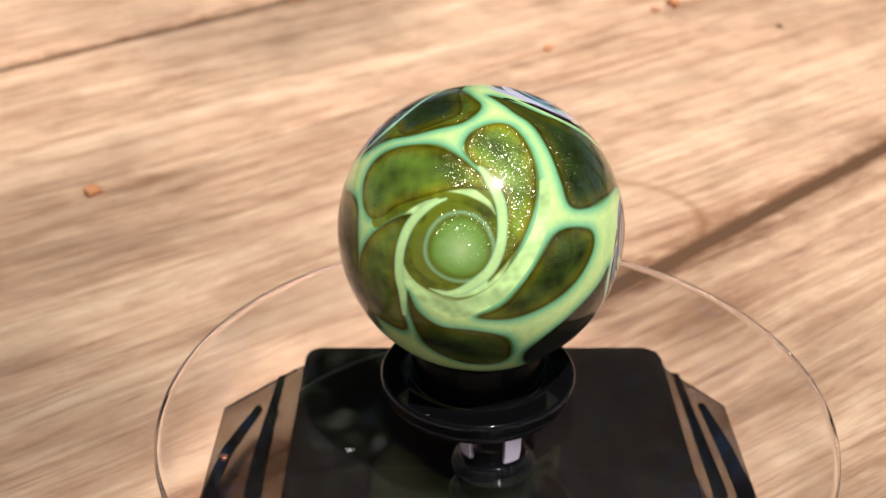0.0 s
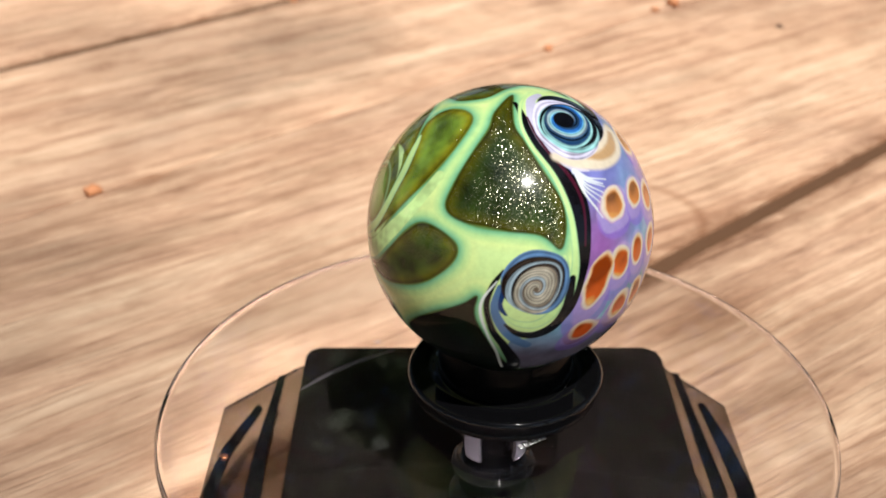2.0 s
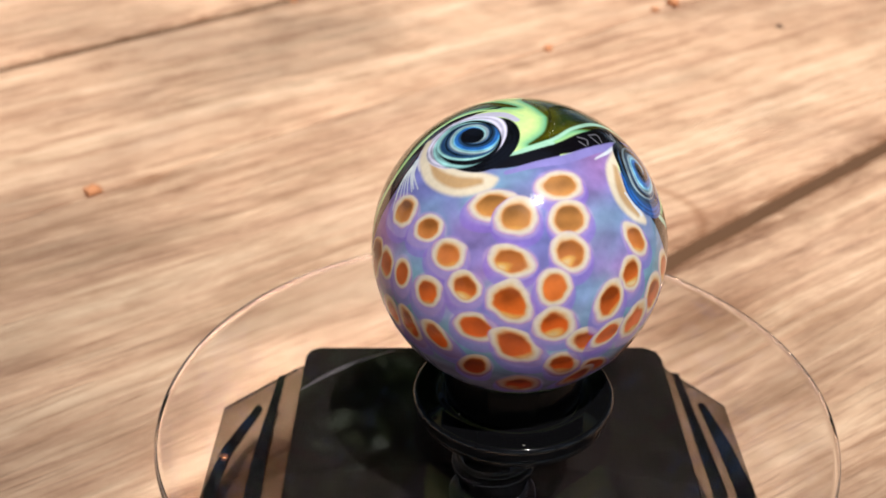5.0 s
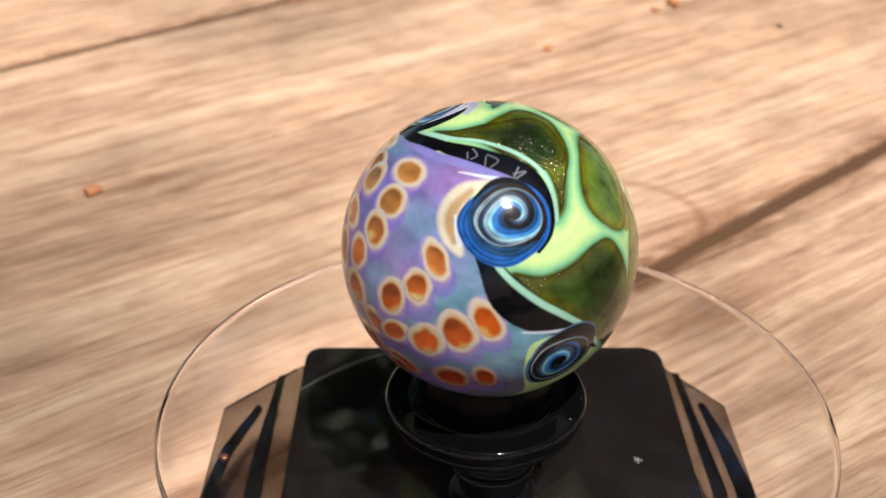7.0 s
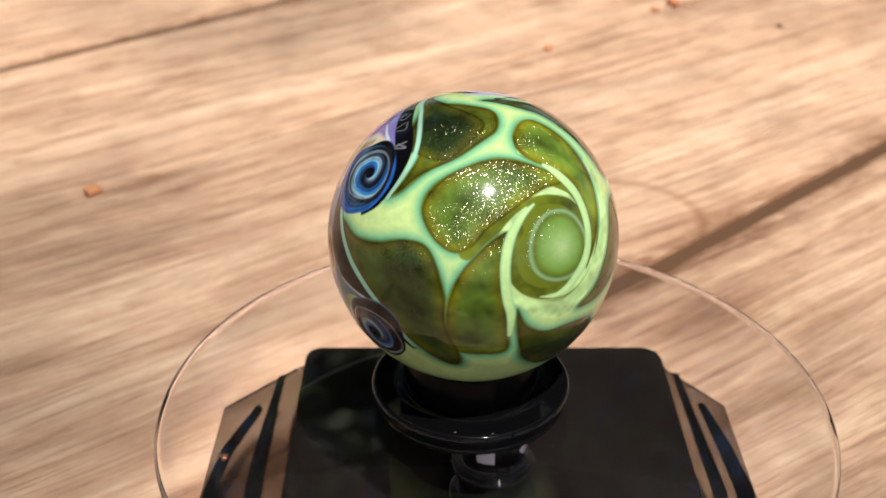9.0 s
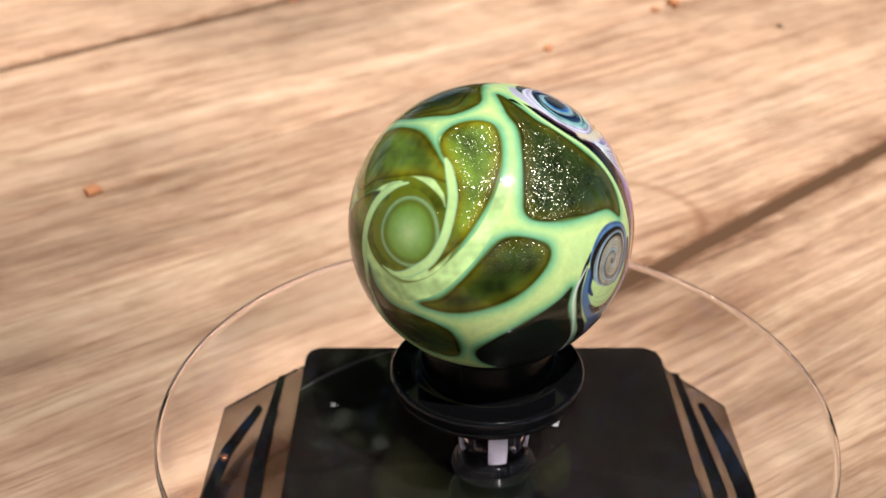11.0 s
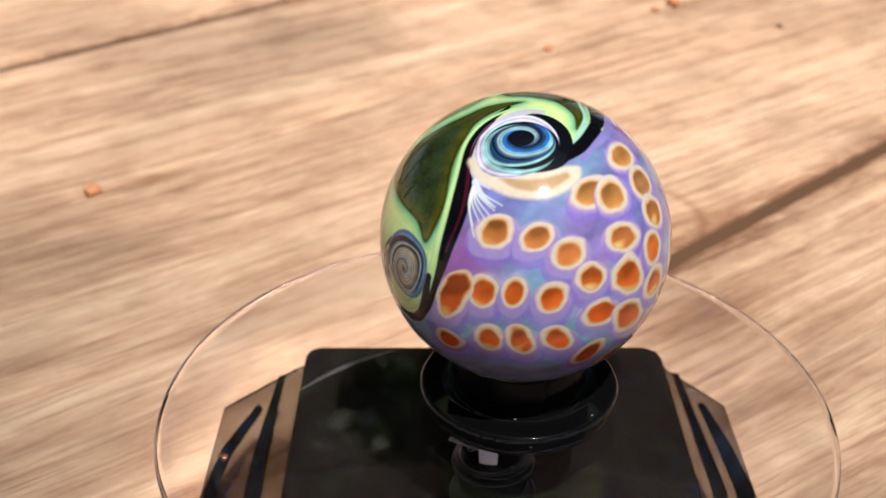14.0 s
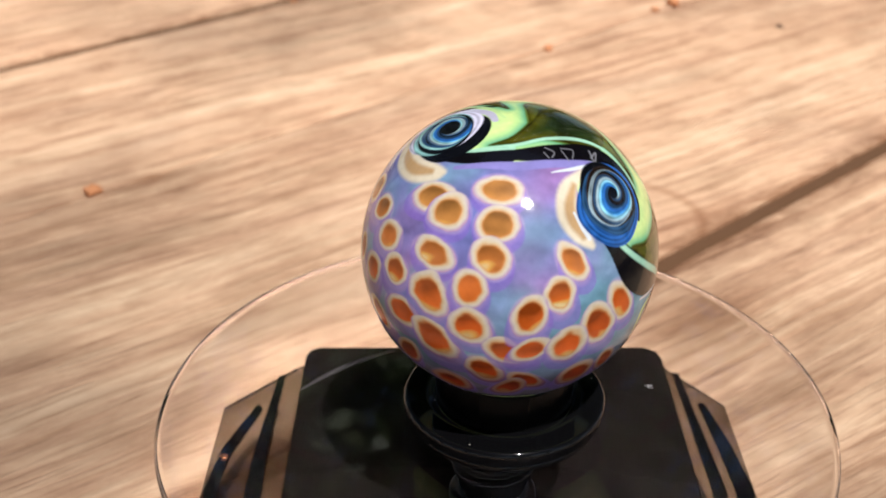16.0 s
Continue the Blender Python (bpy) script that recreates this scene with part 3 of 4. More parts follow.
STROKES.append(("swirl_mint", [(126.3, 57.5, 1.8), (140.6, 46.5, 2.2), (146.9, 34.6, 2.2), (146.5, 22.6, 2), (142, 12.6, 2), (133.5, 5.4, 1.8), (126, 2.7, 1.1), (119.5, 3.4, 0.2)]))
STROKES.append(("swirl_mint", [(166.6, 40.9, 2), (160.7, 27.4, 2.5), (150.5, 14.3, 3.1), (140.3, 3.4, 3.4), (128.1, -2.9, 3.4), (116.2, -1.2, 2.5), (107.8, 5.3, 2), (103.1, 12.8, 1.8)]))
STROKES.append(("mint", [(106.4, -10.5, 0.9), (106.3, -1.9, 1.6), (104.7, 5.8, 1.8), (104.3, 16.7, 1.8), (106.4, 25.9, 1.6), (112.2, 33.1, 1.1), (119.2, 36.9, 0.4)]))
STROKES.append(("mint", [(134.5, 49.7, 0.7), (138.7, 45.6, 1.6), (143.9, 34.6, 2), (143.5, 22.6, 1.8), (139, 12.6, 1.8), (130.5, 5.4, 1.6), (123, 2.7, 0.9), (116.5, 3.4, 0.2)]))
STROKES.append(("black", [(199.9, 80.9, 0.9), (215.5, 68.5, 1.8), (223.9, 55.9, 2.9), (231.4, 43.1, 4.3), (233.7, 31, 4.5), (233.2, 18.6, 3.6), (231.4, 6.5, 2.7), (227.3, -5, 2), (222.9, -12, 0.9)]))
STROKES.append(("mint", [(308.5, 83.7, 0.4), (213.6, 80.5, 0.7), (209, 69.1, 0.7), (216.7, 58.5, 0.9), (226.2, 44.4, 1.1), (229, 30, 1.3), (229.3, 17.7, 1.6), (228.8, 6.9, 2), (226.4, -2, 1.6)]))
STROKES.append(("black", [(291.7, 56.4, 0.9), (336.4, 63.5, 2.5), (12.8, 61.7, 4.3), (34.1, 57.8, 3.8), (45, 50.6, 3.4), (47.9, 41.8, 2.9), (45.9, 33, 2), (40.4, 26.9, 0.9)]))
STROKES.append(("teal", [(287.4, 56.6, 0.4), (333.2, 67.7, 0.7), (9.6, 69.2, 0.7), (39.1, 63.7, 0.9), (51.2, 54.4, 0.9), (53.4, 45.1, 0.9), (51.2, 36.1, 0.7)]))
STROKES.append(("black", [(11.4, 41.7, 0.9), (14.4, 32.5, 2), (20.2, 23.2, 3.6), (27.3, 12.3, 6.1), (36, 4.2, 5.4), (48, -2.3, 4), (58.9, -9.7, 2.5), (69.5, -20.8, 1.3)]))
STROKES.append(("teal", [(14.3, 37.4, 0.7), (20, 27.4, 1.1), (28, 17.7, 1.1), (38, 9.1, 1.1), (48.9, 1.2, 1.1), (59.9, -8, 0.9), (70, -20.5, 0.7)]))
STROKES.append(("black", [(260, 49.7, 0.7), (281.6, 55.1, 1.6), (305.6, 60.1, 3.1), (330.8, 63.2, 3.8)]))
STROKES.append(("teal", [(279.6, 56.9, 0.4), (305.6, 63.1, 0.7), (336.2, 66.6, 0.7)]))
STROKES.append(("lilac", [(295.2, 80.5, 1.2), (247.2, 81.5, 1.8), (225.3, 72.6, 2.3), (226.9, 63.1, 2.5), (231.9, 55.3, 2.5), (236.6, 49.7, 2.1), (241.8, 46.1, 1.2), (246.6, 44, 0.3)]))
STROKES.append(("wine", [(217.7, 72.5, 0.4), (221.9, 64.1, 0.6), (227.4, 55.8, 0.7), (231.5, 49.9, 0.7), (235, 42.7, 0.7), (236.3, 35.1, 0.6), (236, 27.8, 0.5), (234.3, 18.3, 0.4)]))
STROKES.append(("feather", [(238, 46.4, 0.4), (243.8, 41.6, 0.3), (253.7, 38.2, 0.1)]))
STROKES.append(("feather", [(238, 46.4, 0.4), (242.4, 40.4, 0.3), (250.6, 36, 0.1)]))
STROKES.append(("feather", [(238, 46.4, 0.4), (241.4, 39.4, 0.3), (248.6, 34.1, 0.1)]))
STROKES.append(("feather", [(238, 46.4, 0.4), (240.6, 38.5, 0.3), (246.9, 32.5, 0.1)]))
STROKES.append(("feather", [(238, 46.4, 0.4), (239.5, 37.9, 0.3), (244.9, 31.2, 0.1)]))
STROKES.append(("feather", [(238, 46.4, 0.4), (238.5, 36.8, 0.3), (242.9, 29.3, 0.1)]))
STROKES.append(("feather", [(238, 46.4, 0.4), (239.4, 35.1, 0.3), (244.6, 25.7, 0.1)]))
STROKES.append(("pale", [(238.3, 45.6, 1.2), (244.2, 40.4, 0.8), (250.5, 37.2, 0.2)]))
STROKES.append(("blade", [(205.1, 8.2, 0.8), (202.7, 3.1, 1.4), (201.7, -2, 1.4), (204.2, -6.6, 0.6)]))
STROKES.append(("slate", [(201.1, 5.1, 0.9), (200, -3.3, 1.5), (201.7, -10.9, 2.2), (206.2, -18, 2.3), (212.2, -22.5, 1.8)]))
STROKES.append(("ink", [(201.9, 11.3, 0.5), (198.6, 5.3, 1.1), (197.1, -4.1, 1.2), (198.5, -15, 1.5), (203.4, -24.3, 2), (208, -36.5, 2.6), (207.2, -54.1, 2.6)]))
STROKES.append(("feather", [(199.9, 7.1, 0.2), (195.8, -0.3, 0.5), (194.6, -8.5, 0.6), (196.4, -17.9, 0.5), (200.3, -29.1, 0.5), (202.6, -44.8, 0.4)]))
STROKES.append(("mint", [(204.2, -7.6, 0.8), (208.2, -10.3, 1.5), (214.8, -10.6, 2), (220.8, -5.9, 2), (224.2, 1.8, 1.8), (225.3, 8.7, 1.5), (224.6, 15.1, 1.1)]))
STROKES.append(("ink", [(203.6, -11.4, 0.6), (208, -15.5, 1.5), (214.7, -16.4, 2), (221.7, -12.4, 2.2), (226.5, -3.6, 2), (228.2, 6.4, 1.5)]))
STROKES.append(("pale", [(33, -1.6, 0.5), (42.8, -3.6, 0.6), (52.1, -5.4, 0.6), (59.1, -9.5, 0.6), (63.9, -17, 0.5)]))
STROKES.append(("violet", [(300, 54.5, 0.8), (318, 57.4, 1.4), (335, 58.6, 1.8), (350, 58.8, 1.8), (3, 58.2, 1.7), (15, 57.0, 1.7), (28, 54.0, 1.5), (37, 49.5, 1.2), (41, 44.5, 0.6)]))
STROKES.append(("pale", [(1.4, 54.7, 0.2), (12.9, 54.6, 0.6), (25.8, 53.6, 0.7), (35.3, 50.3, 0.6), (40.4, 45.4, 0.5), (41.4, 39.9, 0.3)]))
STROKES.append(("mint", [(12.1, 40.8, 0.5), (15.4, 33.7, 0.7), (20.7, 27.8, 0.7)]))
STROKES.append(("scratch", [(1.4, 63.4, 0.2), (3.4, 60.9, 0.2)]))
STROKES.append(("scratch", [(4.3, 65.4, 0.2), (9.8, 62.8, 0.2), (6.1, 60.9, 0.2)]))
STROKES.append(("scratch", [(16.6, 62.7, 0.2), (17.2, 58, 0.2)]))
STROKES.append(("scratch", [(17.3, 63.6, 0.2), (25.8, 61.2, 0.2), (21.1, 58.4, 0.2)]))
STROKES.append(("scratch", [(33.9, 52.5, 0.3), (38.1, 57.2, 0.3)]))
STROKES.append(("scratch", [(34.7, 54.8, 0.3), (41.7, 54.9, 0.3), (33.9, 52.2, 0.3)]))
STROKES.append(("cream", [(231.4, 52.8, 1.8), (243.5, 49.4, 3.4), (258.4, 46.6, 4.9), (275, 46.5, 5.2), (288, 49.4, 3.6), (294.5, 51.4, 1.1)]))
STROKES.append(("tan", [(251.5, 49.2, 0.9), (261.5, 46.8, 2), (275, 46.5, 2.5), (286.5, 49.4, 1.3)]))
STROKES.append(("cream", [(20.7, 52.5, 1.1), (6.4, 47.4, 3.1), (3.1, 39.3, 4.3), (5.4, 31.7, 3.6), (9.3, 26.3, 1.3)]))
STROKES.append(("tan", [(11.1, 48.7, 0.9), (4.5, 42.5, 1.8), (3.9, 36.4, 2), (6.4, 30.2, 1.1)]))
STROKES.append(("pale", [(5.4, 39.5, 0.4), (7.2, 33.8, 0.9), (8.9, 29, 0.7)]))
EYES.append((30.3, 40.9, [(-2, -3.2, 15.9, "blue"), (-0.9, -0.6, 13.6, "ink"), (-1.6, -2.2, 12.9, "deep"), (0.4, -0.6, 11.9, "umber"), (-0.5, -1.0, 10.9, "haze"), (-0.1, -1.2, 10.3, "spiral_blue")]))
EYES.append((259.5, 66.6, [(4.9, -1, 13.8, "ink"), (-1.7, -3.1, 14.6, "lilac"), (-0.5, -3.9, 12.7, "pool"), (0.5, -2.9, 12, "ink"), (-0.4, -3.0, 10.9, "pool"), (0.2, -2.4, 10.2, "deep"), (0.2, -1.7, 9.6, "spiral_top")]))
EYES.append((215, 3.6, [(-0.3, 2.9, 12.4, "slate"), (-1.2, 2.2, 10.9, "umber"), (-0.8, 0.9, 9.9, "haze"), (-0.2, 0.6, 9.0, "umber"), (0, -0.2, 8.4, "spiral_grey")]))
EYES.append((51.1, -19.7, [(0.2, 1.2, 14.7, "slate"), (0.9, 1, 14.3, "ink"), (0.5, -0.3, 11.9, "haze"), (0.5, -0.3, 11.3, "umber"), (0, 0, 8.8, "spiral_low")]))
DOME = (127.4, 20, 13.2)
CELLS += [(252.6, 27.5, 8.2, 6.3, 12.3), (268.7, 26.6, 6.8, 5.7, 26), (280.8, 20.2, 7.8, 6.5, 4), (290.5, 10.2, 7.1, 6.7, 133.8),
          (295.1, -3.6, 8.5, 6.8, 177.9), (250.8, 5.4, 8.3, 6.3, 66.8), (262.1, 6.9, 7.5, 5.1, 84.3), (275.5, 4.3, 7.4, 6.7, 75.7),
          (295.5, 41.7, 8.6, 5.3, 22.6), (307.8, 38.6, 7.9, 6.6, 2.8), (305.5, 22.6, 8.1, 5.7, 168.7), (307.2, 7.4, 9.1, 7.4, 137.9)]
CELLS += [(310, -10.8, 10.2, 7.2, 140.4), (238.1, -1, 13.4, 6.1, 64.7), (235.7, -20.5, 8, 6.1, 31.6), (252.8, -14.3, 8.3, 7.1, 74.1),
          (265.4, -14, 8.4, 6.3, 106.8), (279.7, -13.4, 9.3, 5.9, 136.8), (330.4, 48.7, 8.5, 5.7, 178.1), (331.3, 36.7, 7.8, 6.5, 0.1),
          (328.7, 24.3, 7.3, 6.8, 157.7), (321.9, 13.6, 7, 6.4, 111.5), (323.3, -1.2, 7.9, 6.4, 155.9), (293.2, -24.3, 8, 5.3, 59.9)]
CELLS += [(328.1, -21.1, 8, 6, 124.4), (311.3, -35.5, 8, 7.4, 80.3), (336.5, -10.8, 9.1, 5.4, 145.7), (344.5, -27.7, 8, 4.3, 138.1),
          (0.4, 21.9, 8.1, 4.8, 116.9), (355.1, 10.2, 7.3, 5.7, 99.4), (344.1, 4.2, 8.3, 6.6, 67.4), (344.7, -9.8, 7.4, 5.2, 42.6),
          (20.3, 2.9, 8.7, 5.3, 112.1), (9.9, -3.7, 8.7, 6.8, 101), (358.2, -9.7, 7.6, 6.7, 60.9), (337.3, -33.6, 8, 5.2, 58.7)]
CELLS += [(5.5, -29.1, 8, 6.9, 95.5), (20, -26.6, 8, 4.5, 107.6)]


def unit(lon, lat):
    lon, lat = np.radians(lon), np.radians(lat)
    return np.stack([np.cos(lat) * np.cos(lon), np.cos(lat) * np.sin(lon), np.sin(lat)], -1)


def smooth_line(p, closed, n=6):
    """A rounded line through the points (rows of any width)."""
    p = np.asarray(p, float)
    out, m = [], len(p)
    for i in range(m if closed else m - 1):
        if closed:
            a, b, c, d = p[(i - 1) % m], p[i], p[(i + 1) % m], p[(i + 2) % m]
        else:
            a, b, c, d = p[max(i - 1, 0)], p[i], p[i + 1], p[min(i + 2, m - 1)]
        for k in range(n):
            t = k / n
            out.append(0.5 * (2 * b + (c - a) * t + (2 * a - 5 * b + 4 * c - d) * t * t + (3 * b - a - 3 * c + d) * t ** 3))
    if not closed:
        out.append(p[-1])
    return np.array(out)


def local(v, c):
    """Degrees east and north of the centre c, true to distance from it."""
    e = np.cross((0, 0, 1), c)
    e = e / np.linalg.norm(e)
    n = np.cross(c, e)
    d = np.clip(v @ c, -1, 1)
    ang = np.degrees(np.arccos(d))
    s = ang / np.maximum(np.sqrt(1 - d * d), 1e-6)
    return np.stack([(v @ e) * s, (v @ n) * s], -1)


def inside_distance(v, lonlat):
    """Signed degrees to a closed rounded outline, negative inside."""
    line = smooth_line(unit(*np.array(lonlat).T), True)
    line /= np.linalg.norm(line, axis=1)[:, None]
    c = line.mean(0)
    c /= np.linalg.norm(c)
    poly = local(line, c)
    reach = np.abs(np.linalg.norm(poly, axis=1)).max() + 14
    out = np.full(len(v), 14.0)
    near = np.nonzero(v @ c > np.cos(np.radians(min(reach, 179))))[0]
    p = local(v[near], c)
    best, flip = np.full(len(p), 1e9), np.zeros(len(p), bool)
    for a, b in zip(poly, np.roll(poly, -1, 0)):
        e, w = b - a, p - a
        t = np.clip((w @ e) / (e @ e + 1e-12), 0, 1)
        best = np.minimum(best, ((w - t[:, None] * e) ** 2).sum(1))
        cross = (a[1] > p[:, 1]) != (b[1] > p[:, 1])
        flip ^= cross & (p[:, 0] < (b[0] - a[0]) * (p[:, 1] - a[1]) / (b[1] - a[1] + 1e-12) + a[0])
    out[near] = np.minimum(np.sqrt(best) * np.where(flip, -1, 1), 14)
    return out


def stroke_distance(v, rows):
    """Signed degrees to a brush line of changing width, negative inside, and the half width there."""
    rows = np.array(rows)
    line = smooth_line(np.concatenate([unit(rows[:, 0], rows[:, 1]), rows[:, 2:3]], 1), False)
    out, width = np.full(len(v), 14.0), np.ones(len(v))
    pts = line[:, :3] / np.linalg.norm(line[:, :3], axis=1)[:, None]
    c = pts.mean(0)
    c /= np.linalg.norm(c)
    near = np.nonzero(v @ c > (pts @ c).min() - 0.16)[0]
    p = v[near]
    best, wid = np.full(len(p), 14.0), np.ones(len(p))
    for a, b, wa, wb in zip(pts, pts[1:], line[:, 3], line[1:, 3]):
        e, w = b - a, p - a
        t = np.clip((w @ e) / (e @ e + 1e-12), 0, 1)
        hw = np.maximum(wa + (wb - wa) * t, 0.15)
        d = np.degrees(np.linalg.norm(w - t[:, None] * e, axis=1)) - hw
        k = d < best
        best[k], wid[k] = d[k], hw[k]
    out[near], width[near] = best, wid
    return out, width


def step(x, a, b):
    t = np.clip((x - a) / (b - a), 0, 1)
    return t * t * (3 - 2 * t)


def bands(x, stops):
    """Colours along x, from stops (place, red, green, blue)."""
    s = np.array(stops)
    return np.stack([np.interp(x, s[:, 0], s[:, i]) for i in (1, 2, 3)], -1)


def ripple(v, scale, seed):
    """Soft numeric noise, about -1 to 1."""
    rng = np.random.RandomState(seed)
    s = np.zeros(len(v))
    for k in range(7):
        d = rng.normal(size=3)
        s += np.sin(v @ (d / np.linalg.norm(d) * scale * rng.uniform(0.6, 1.6)) + rng.uniform(0, 6.28) + 1.3 * np.sin(v @ (rng.normal(size=3) * scale * 0.4)))
    return s / 3.5


PAINT = {"violet": (0.20, 0.18, 0.46), "olive": (0.115, 0.145, 0.012), "mint": (0.46, 0.67, 0.28), "black": (0.003, 0.0025, 0.004), "pale": (0.55, 0.60, 0.68),
         "lilac": (0.46, 0.45, 0.60), "wine": (0.05, 0.005, 0.016), "feather": (0.66, 0.72, 0.72), "cream": (0.60, 0.53, 0.42), "tan": (0.42, 0.27, 0.14), "teal": (0.30, 0.54, 0.42), "moss": (0.06, 0.085, 0.006), "scratch": (0.16, 0.16, 0.19),
         "ink": (0.003, 0.0035, 0.006), "umber": (0.016, 0.010, 0.008), "blue": (0.015, 0.085, 0.32), "azure": (0.03, 0.19, 0.50),
         "sky": (0.20, 0.47, 0.62), "haze": (0.24, 0.32, 0.38), "pool": (0.22, 0.44, 0.46), "deep": (0.015, 0.05, 0.12),
         "slate": (0.07, 0.15, 0.30), "taupe": (0.30, 0.28, 0.23), "clay": (0.12, 0.09, 0.065), "blade": (0.008, 0.03, 0.12)}


SPIRALS = {   # pitch in degrees, pupil radius, paints along one turn
    "spiral_blue": (8.2, 2.3, ("deep", "blue", "azure", "sky", "haze", "deep", "umber", "ink")),
    "spiral_top": (6.0, 4.0, ("ink", "deep", "blue", "azure", "pool", "haze", "deep")),
    "spiral_grey": (5.6, 0.9, ("taupe", "taupe", "clay", "haze", "taupe", "taupe")),
    "spiral_low": (6.6, 2.8, ("ink", "blue", "azure", "pool", "deep", "deep")),
}


def marble_colours(v):
    """Colour, flake density and region of each point of the ball."""
    n = len(v)
    w = v + 0.012 * np.stack([ripple(v, 9, s) for s in (1, 2, 3)], -1)
    w /= np.linalg.norm(w, axis=1)[:, None]
    soft = ripple(v, 14, 5)
    fine = ripple(v, 60, 6)
    cloud = ripple(v, 26, 8)
    petal = {k: inside_distance(w, p) for k, p in PETALS.items()}
    near = np.min(np.stack(list(petal.values())), 0)
    # pale green ribbons, bluish along their edges
    col = bands(near + 0.5 * soft, [(0, 0.09, 0.20, 0.06), (0.6, 0.13, 0.36, 0.20), (1.6, 0.23, 0.49, 0.25), (3.0, 0.38, 0.61, 0.26), (5.5, 0.56, 0.72, 0.29), (9, 0.50, 0.69, 0.29)])
    flake = np.zeros(n)
    region = np.zeros(n, int)
    names = ["pale_ribbon"]

    def blend(mask, colour):
        nonlocal col
        col = col * (1 - mask[:, None]) + np.asarray(colour) * mask[:, None]

    def claim(mask, name):
        names.append(name)
        region[mask] = len(names) - 1

    lon, lat, size = DOME
    dome_r = np.degrees(np.arccos(np.clip(w @ unit(lon, lat), -1, 1))) / size
    blend(step(-dome_r, -1.75, -1.3), np.array([0.115, 0.145, 0.012]))
    for kind, rows in STROKES:
        if kind.startswith("swirl"):
            d, hw = stroke_distance(w, rows)
            blend(step(-d, -0.3, 0.3), np.array(PAINT[kind[6:]])[None] * np.clip(0.95 + 0.15 * soft + 0.28 * cloud + 0.15 * fine, 0.3, 2)[:, None])
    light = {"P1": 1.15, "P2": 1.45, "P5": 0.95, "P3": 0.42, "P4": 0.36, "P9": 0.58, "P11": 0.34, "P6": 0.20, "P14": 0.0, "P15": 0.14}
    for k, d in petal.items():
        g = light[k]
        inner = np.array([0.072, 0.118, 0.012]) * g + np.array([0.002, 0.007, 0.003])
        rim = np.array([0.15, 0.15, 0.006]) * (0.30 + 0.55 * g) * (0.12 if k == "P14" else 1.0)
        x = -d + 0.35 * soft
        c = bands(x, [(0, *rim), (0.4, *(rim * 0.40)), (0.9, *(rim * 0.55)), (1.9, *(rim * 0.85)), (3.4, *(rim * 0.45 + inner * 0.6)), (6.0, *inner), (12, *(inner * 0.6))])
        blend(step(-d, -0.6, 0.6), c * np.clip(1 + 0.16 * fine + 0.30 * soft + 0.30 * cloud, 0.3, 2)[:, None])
        flake = np.where(d < -1.0, 0.3 if k == "P14" else 1.0, flake)
        claim(d < 0, "green_petal")
    r = dome_r
    c = bands(r + 0.04 * soft, [(0, 0.34, 0.46, 0.20), (0.35, 0.22, 0.36, 0.11), (0.7, 0.13, 0.24, 0.04), (0.86, 0.09, 0.12, 0.01), (0.96, 0.20, 0.34, 0.16),
                                (1.04, 0.09, 0.11, 0.01), (1.2, 0.12, 0.15, 0.01), (1.3, 0.15, 0.17, 0.01)])
    blend(step(-r, -1.1, -1.02), c)
    flake = np.where(r < 1.1, 0.5, flake)
    claim(r < 1.0, "green_dome")
    # lavender field
    d = inside_distance(w, FIELDS["purple"])
    teal = step(0.7 * ripple(v, 7, 21) - 1.6 * v[:, 2] + 0.25 * ripple(v, 16, 22), -1.15, 0.15)
    # low: the ball's dim, reddish underside light put into the colours
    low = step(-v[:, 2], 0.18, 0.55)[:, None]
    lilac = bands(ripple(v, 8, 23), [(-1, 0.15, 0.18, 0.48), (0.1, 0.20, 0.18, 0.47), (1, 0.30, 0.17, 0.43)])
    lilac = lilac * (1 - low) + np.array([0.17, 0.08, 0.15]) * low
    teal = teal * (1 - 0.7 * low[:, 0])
    magenta = 0.8 * step(v @ unit(233, 15), 0.93, 0.99)[:, None]
    lilac = lilac * (1 - magenta) + np.array([0.30, 0.07, 0.36]) * magenta
    teal = teal * (1 - magenta[:, 0])
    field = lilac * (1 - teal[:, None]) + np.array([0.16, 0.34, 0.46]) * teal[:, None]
    cells, p_south = [], []
    halo = np.full(n, 9.0)
    for row in CELLS:
        lon, lat, a, b, turn = row
        a, b = a * 1.10, b * 1.10
        p = local(w, unit(lon, lat))
        ca, sa = cos(radians(turn)), sin(radians(turn))
        q = np.stack([(p[:, 0] * ca + p[:, 1] * sa) / a, (-p[:, 0] * sa + p[:, 1] * ca) / b], -1)
        far = v @ unit(lon, lat) < 0.5
        r = np.where(far, 9.0, np.linalg.norm(q, axis=1) * (1 + 0.07 * soft))
        cells.append((r, q, row))
        p_south.append(np.clip(p[:, 1] / b, -1.5, 1.5))
        halo = np.minimum(halo, r)
    pale = 0.35 * step(-halo, -1.16, -1.0)[:, None]
    field = field * (0.86 + 0.16 * cloud[:, None]) * (1 - pale) + np.array([0.52, 0.34, 0.55]) * pale
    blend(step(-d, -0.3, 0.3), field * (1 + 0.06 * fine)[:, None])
    flake = np.where(d < 0, 0.0, flake)
    claim(d < 0, "lavender_field")
    inner = step(-d, -0.3, 0.3)
    blur = ripple(v, 30, 41)
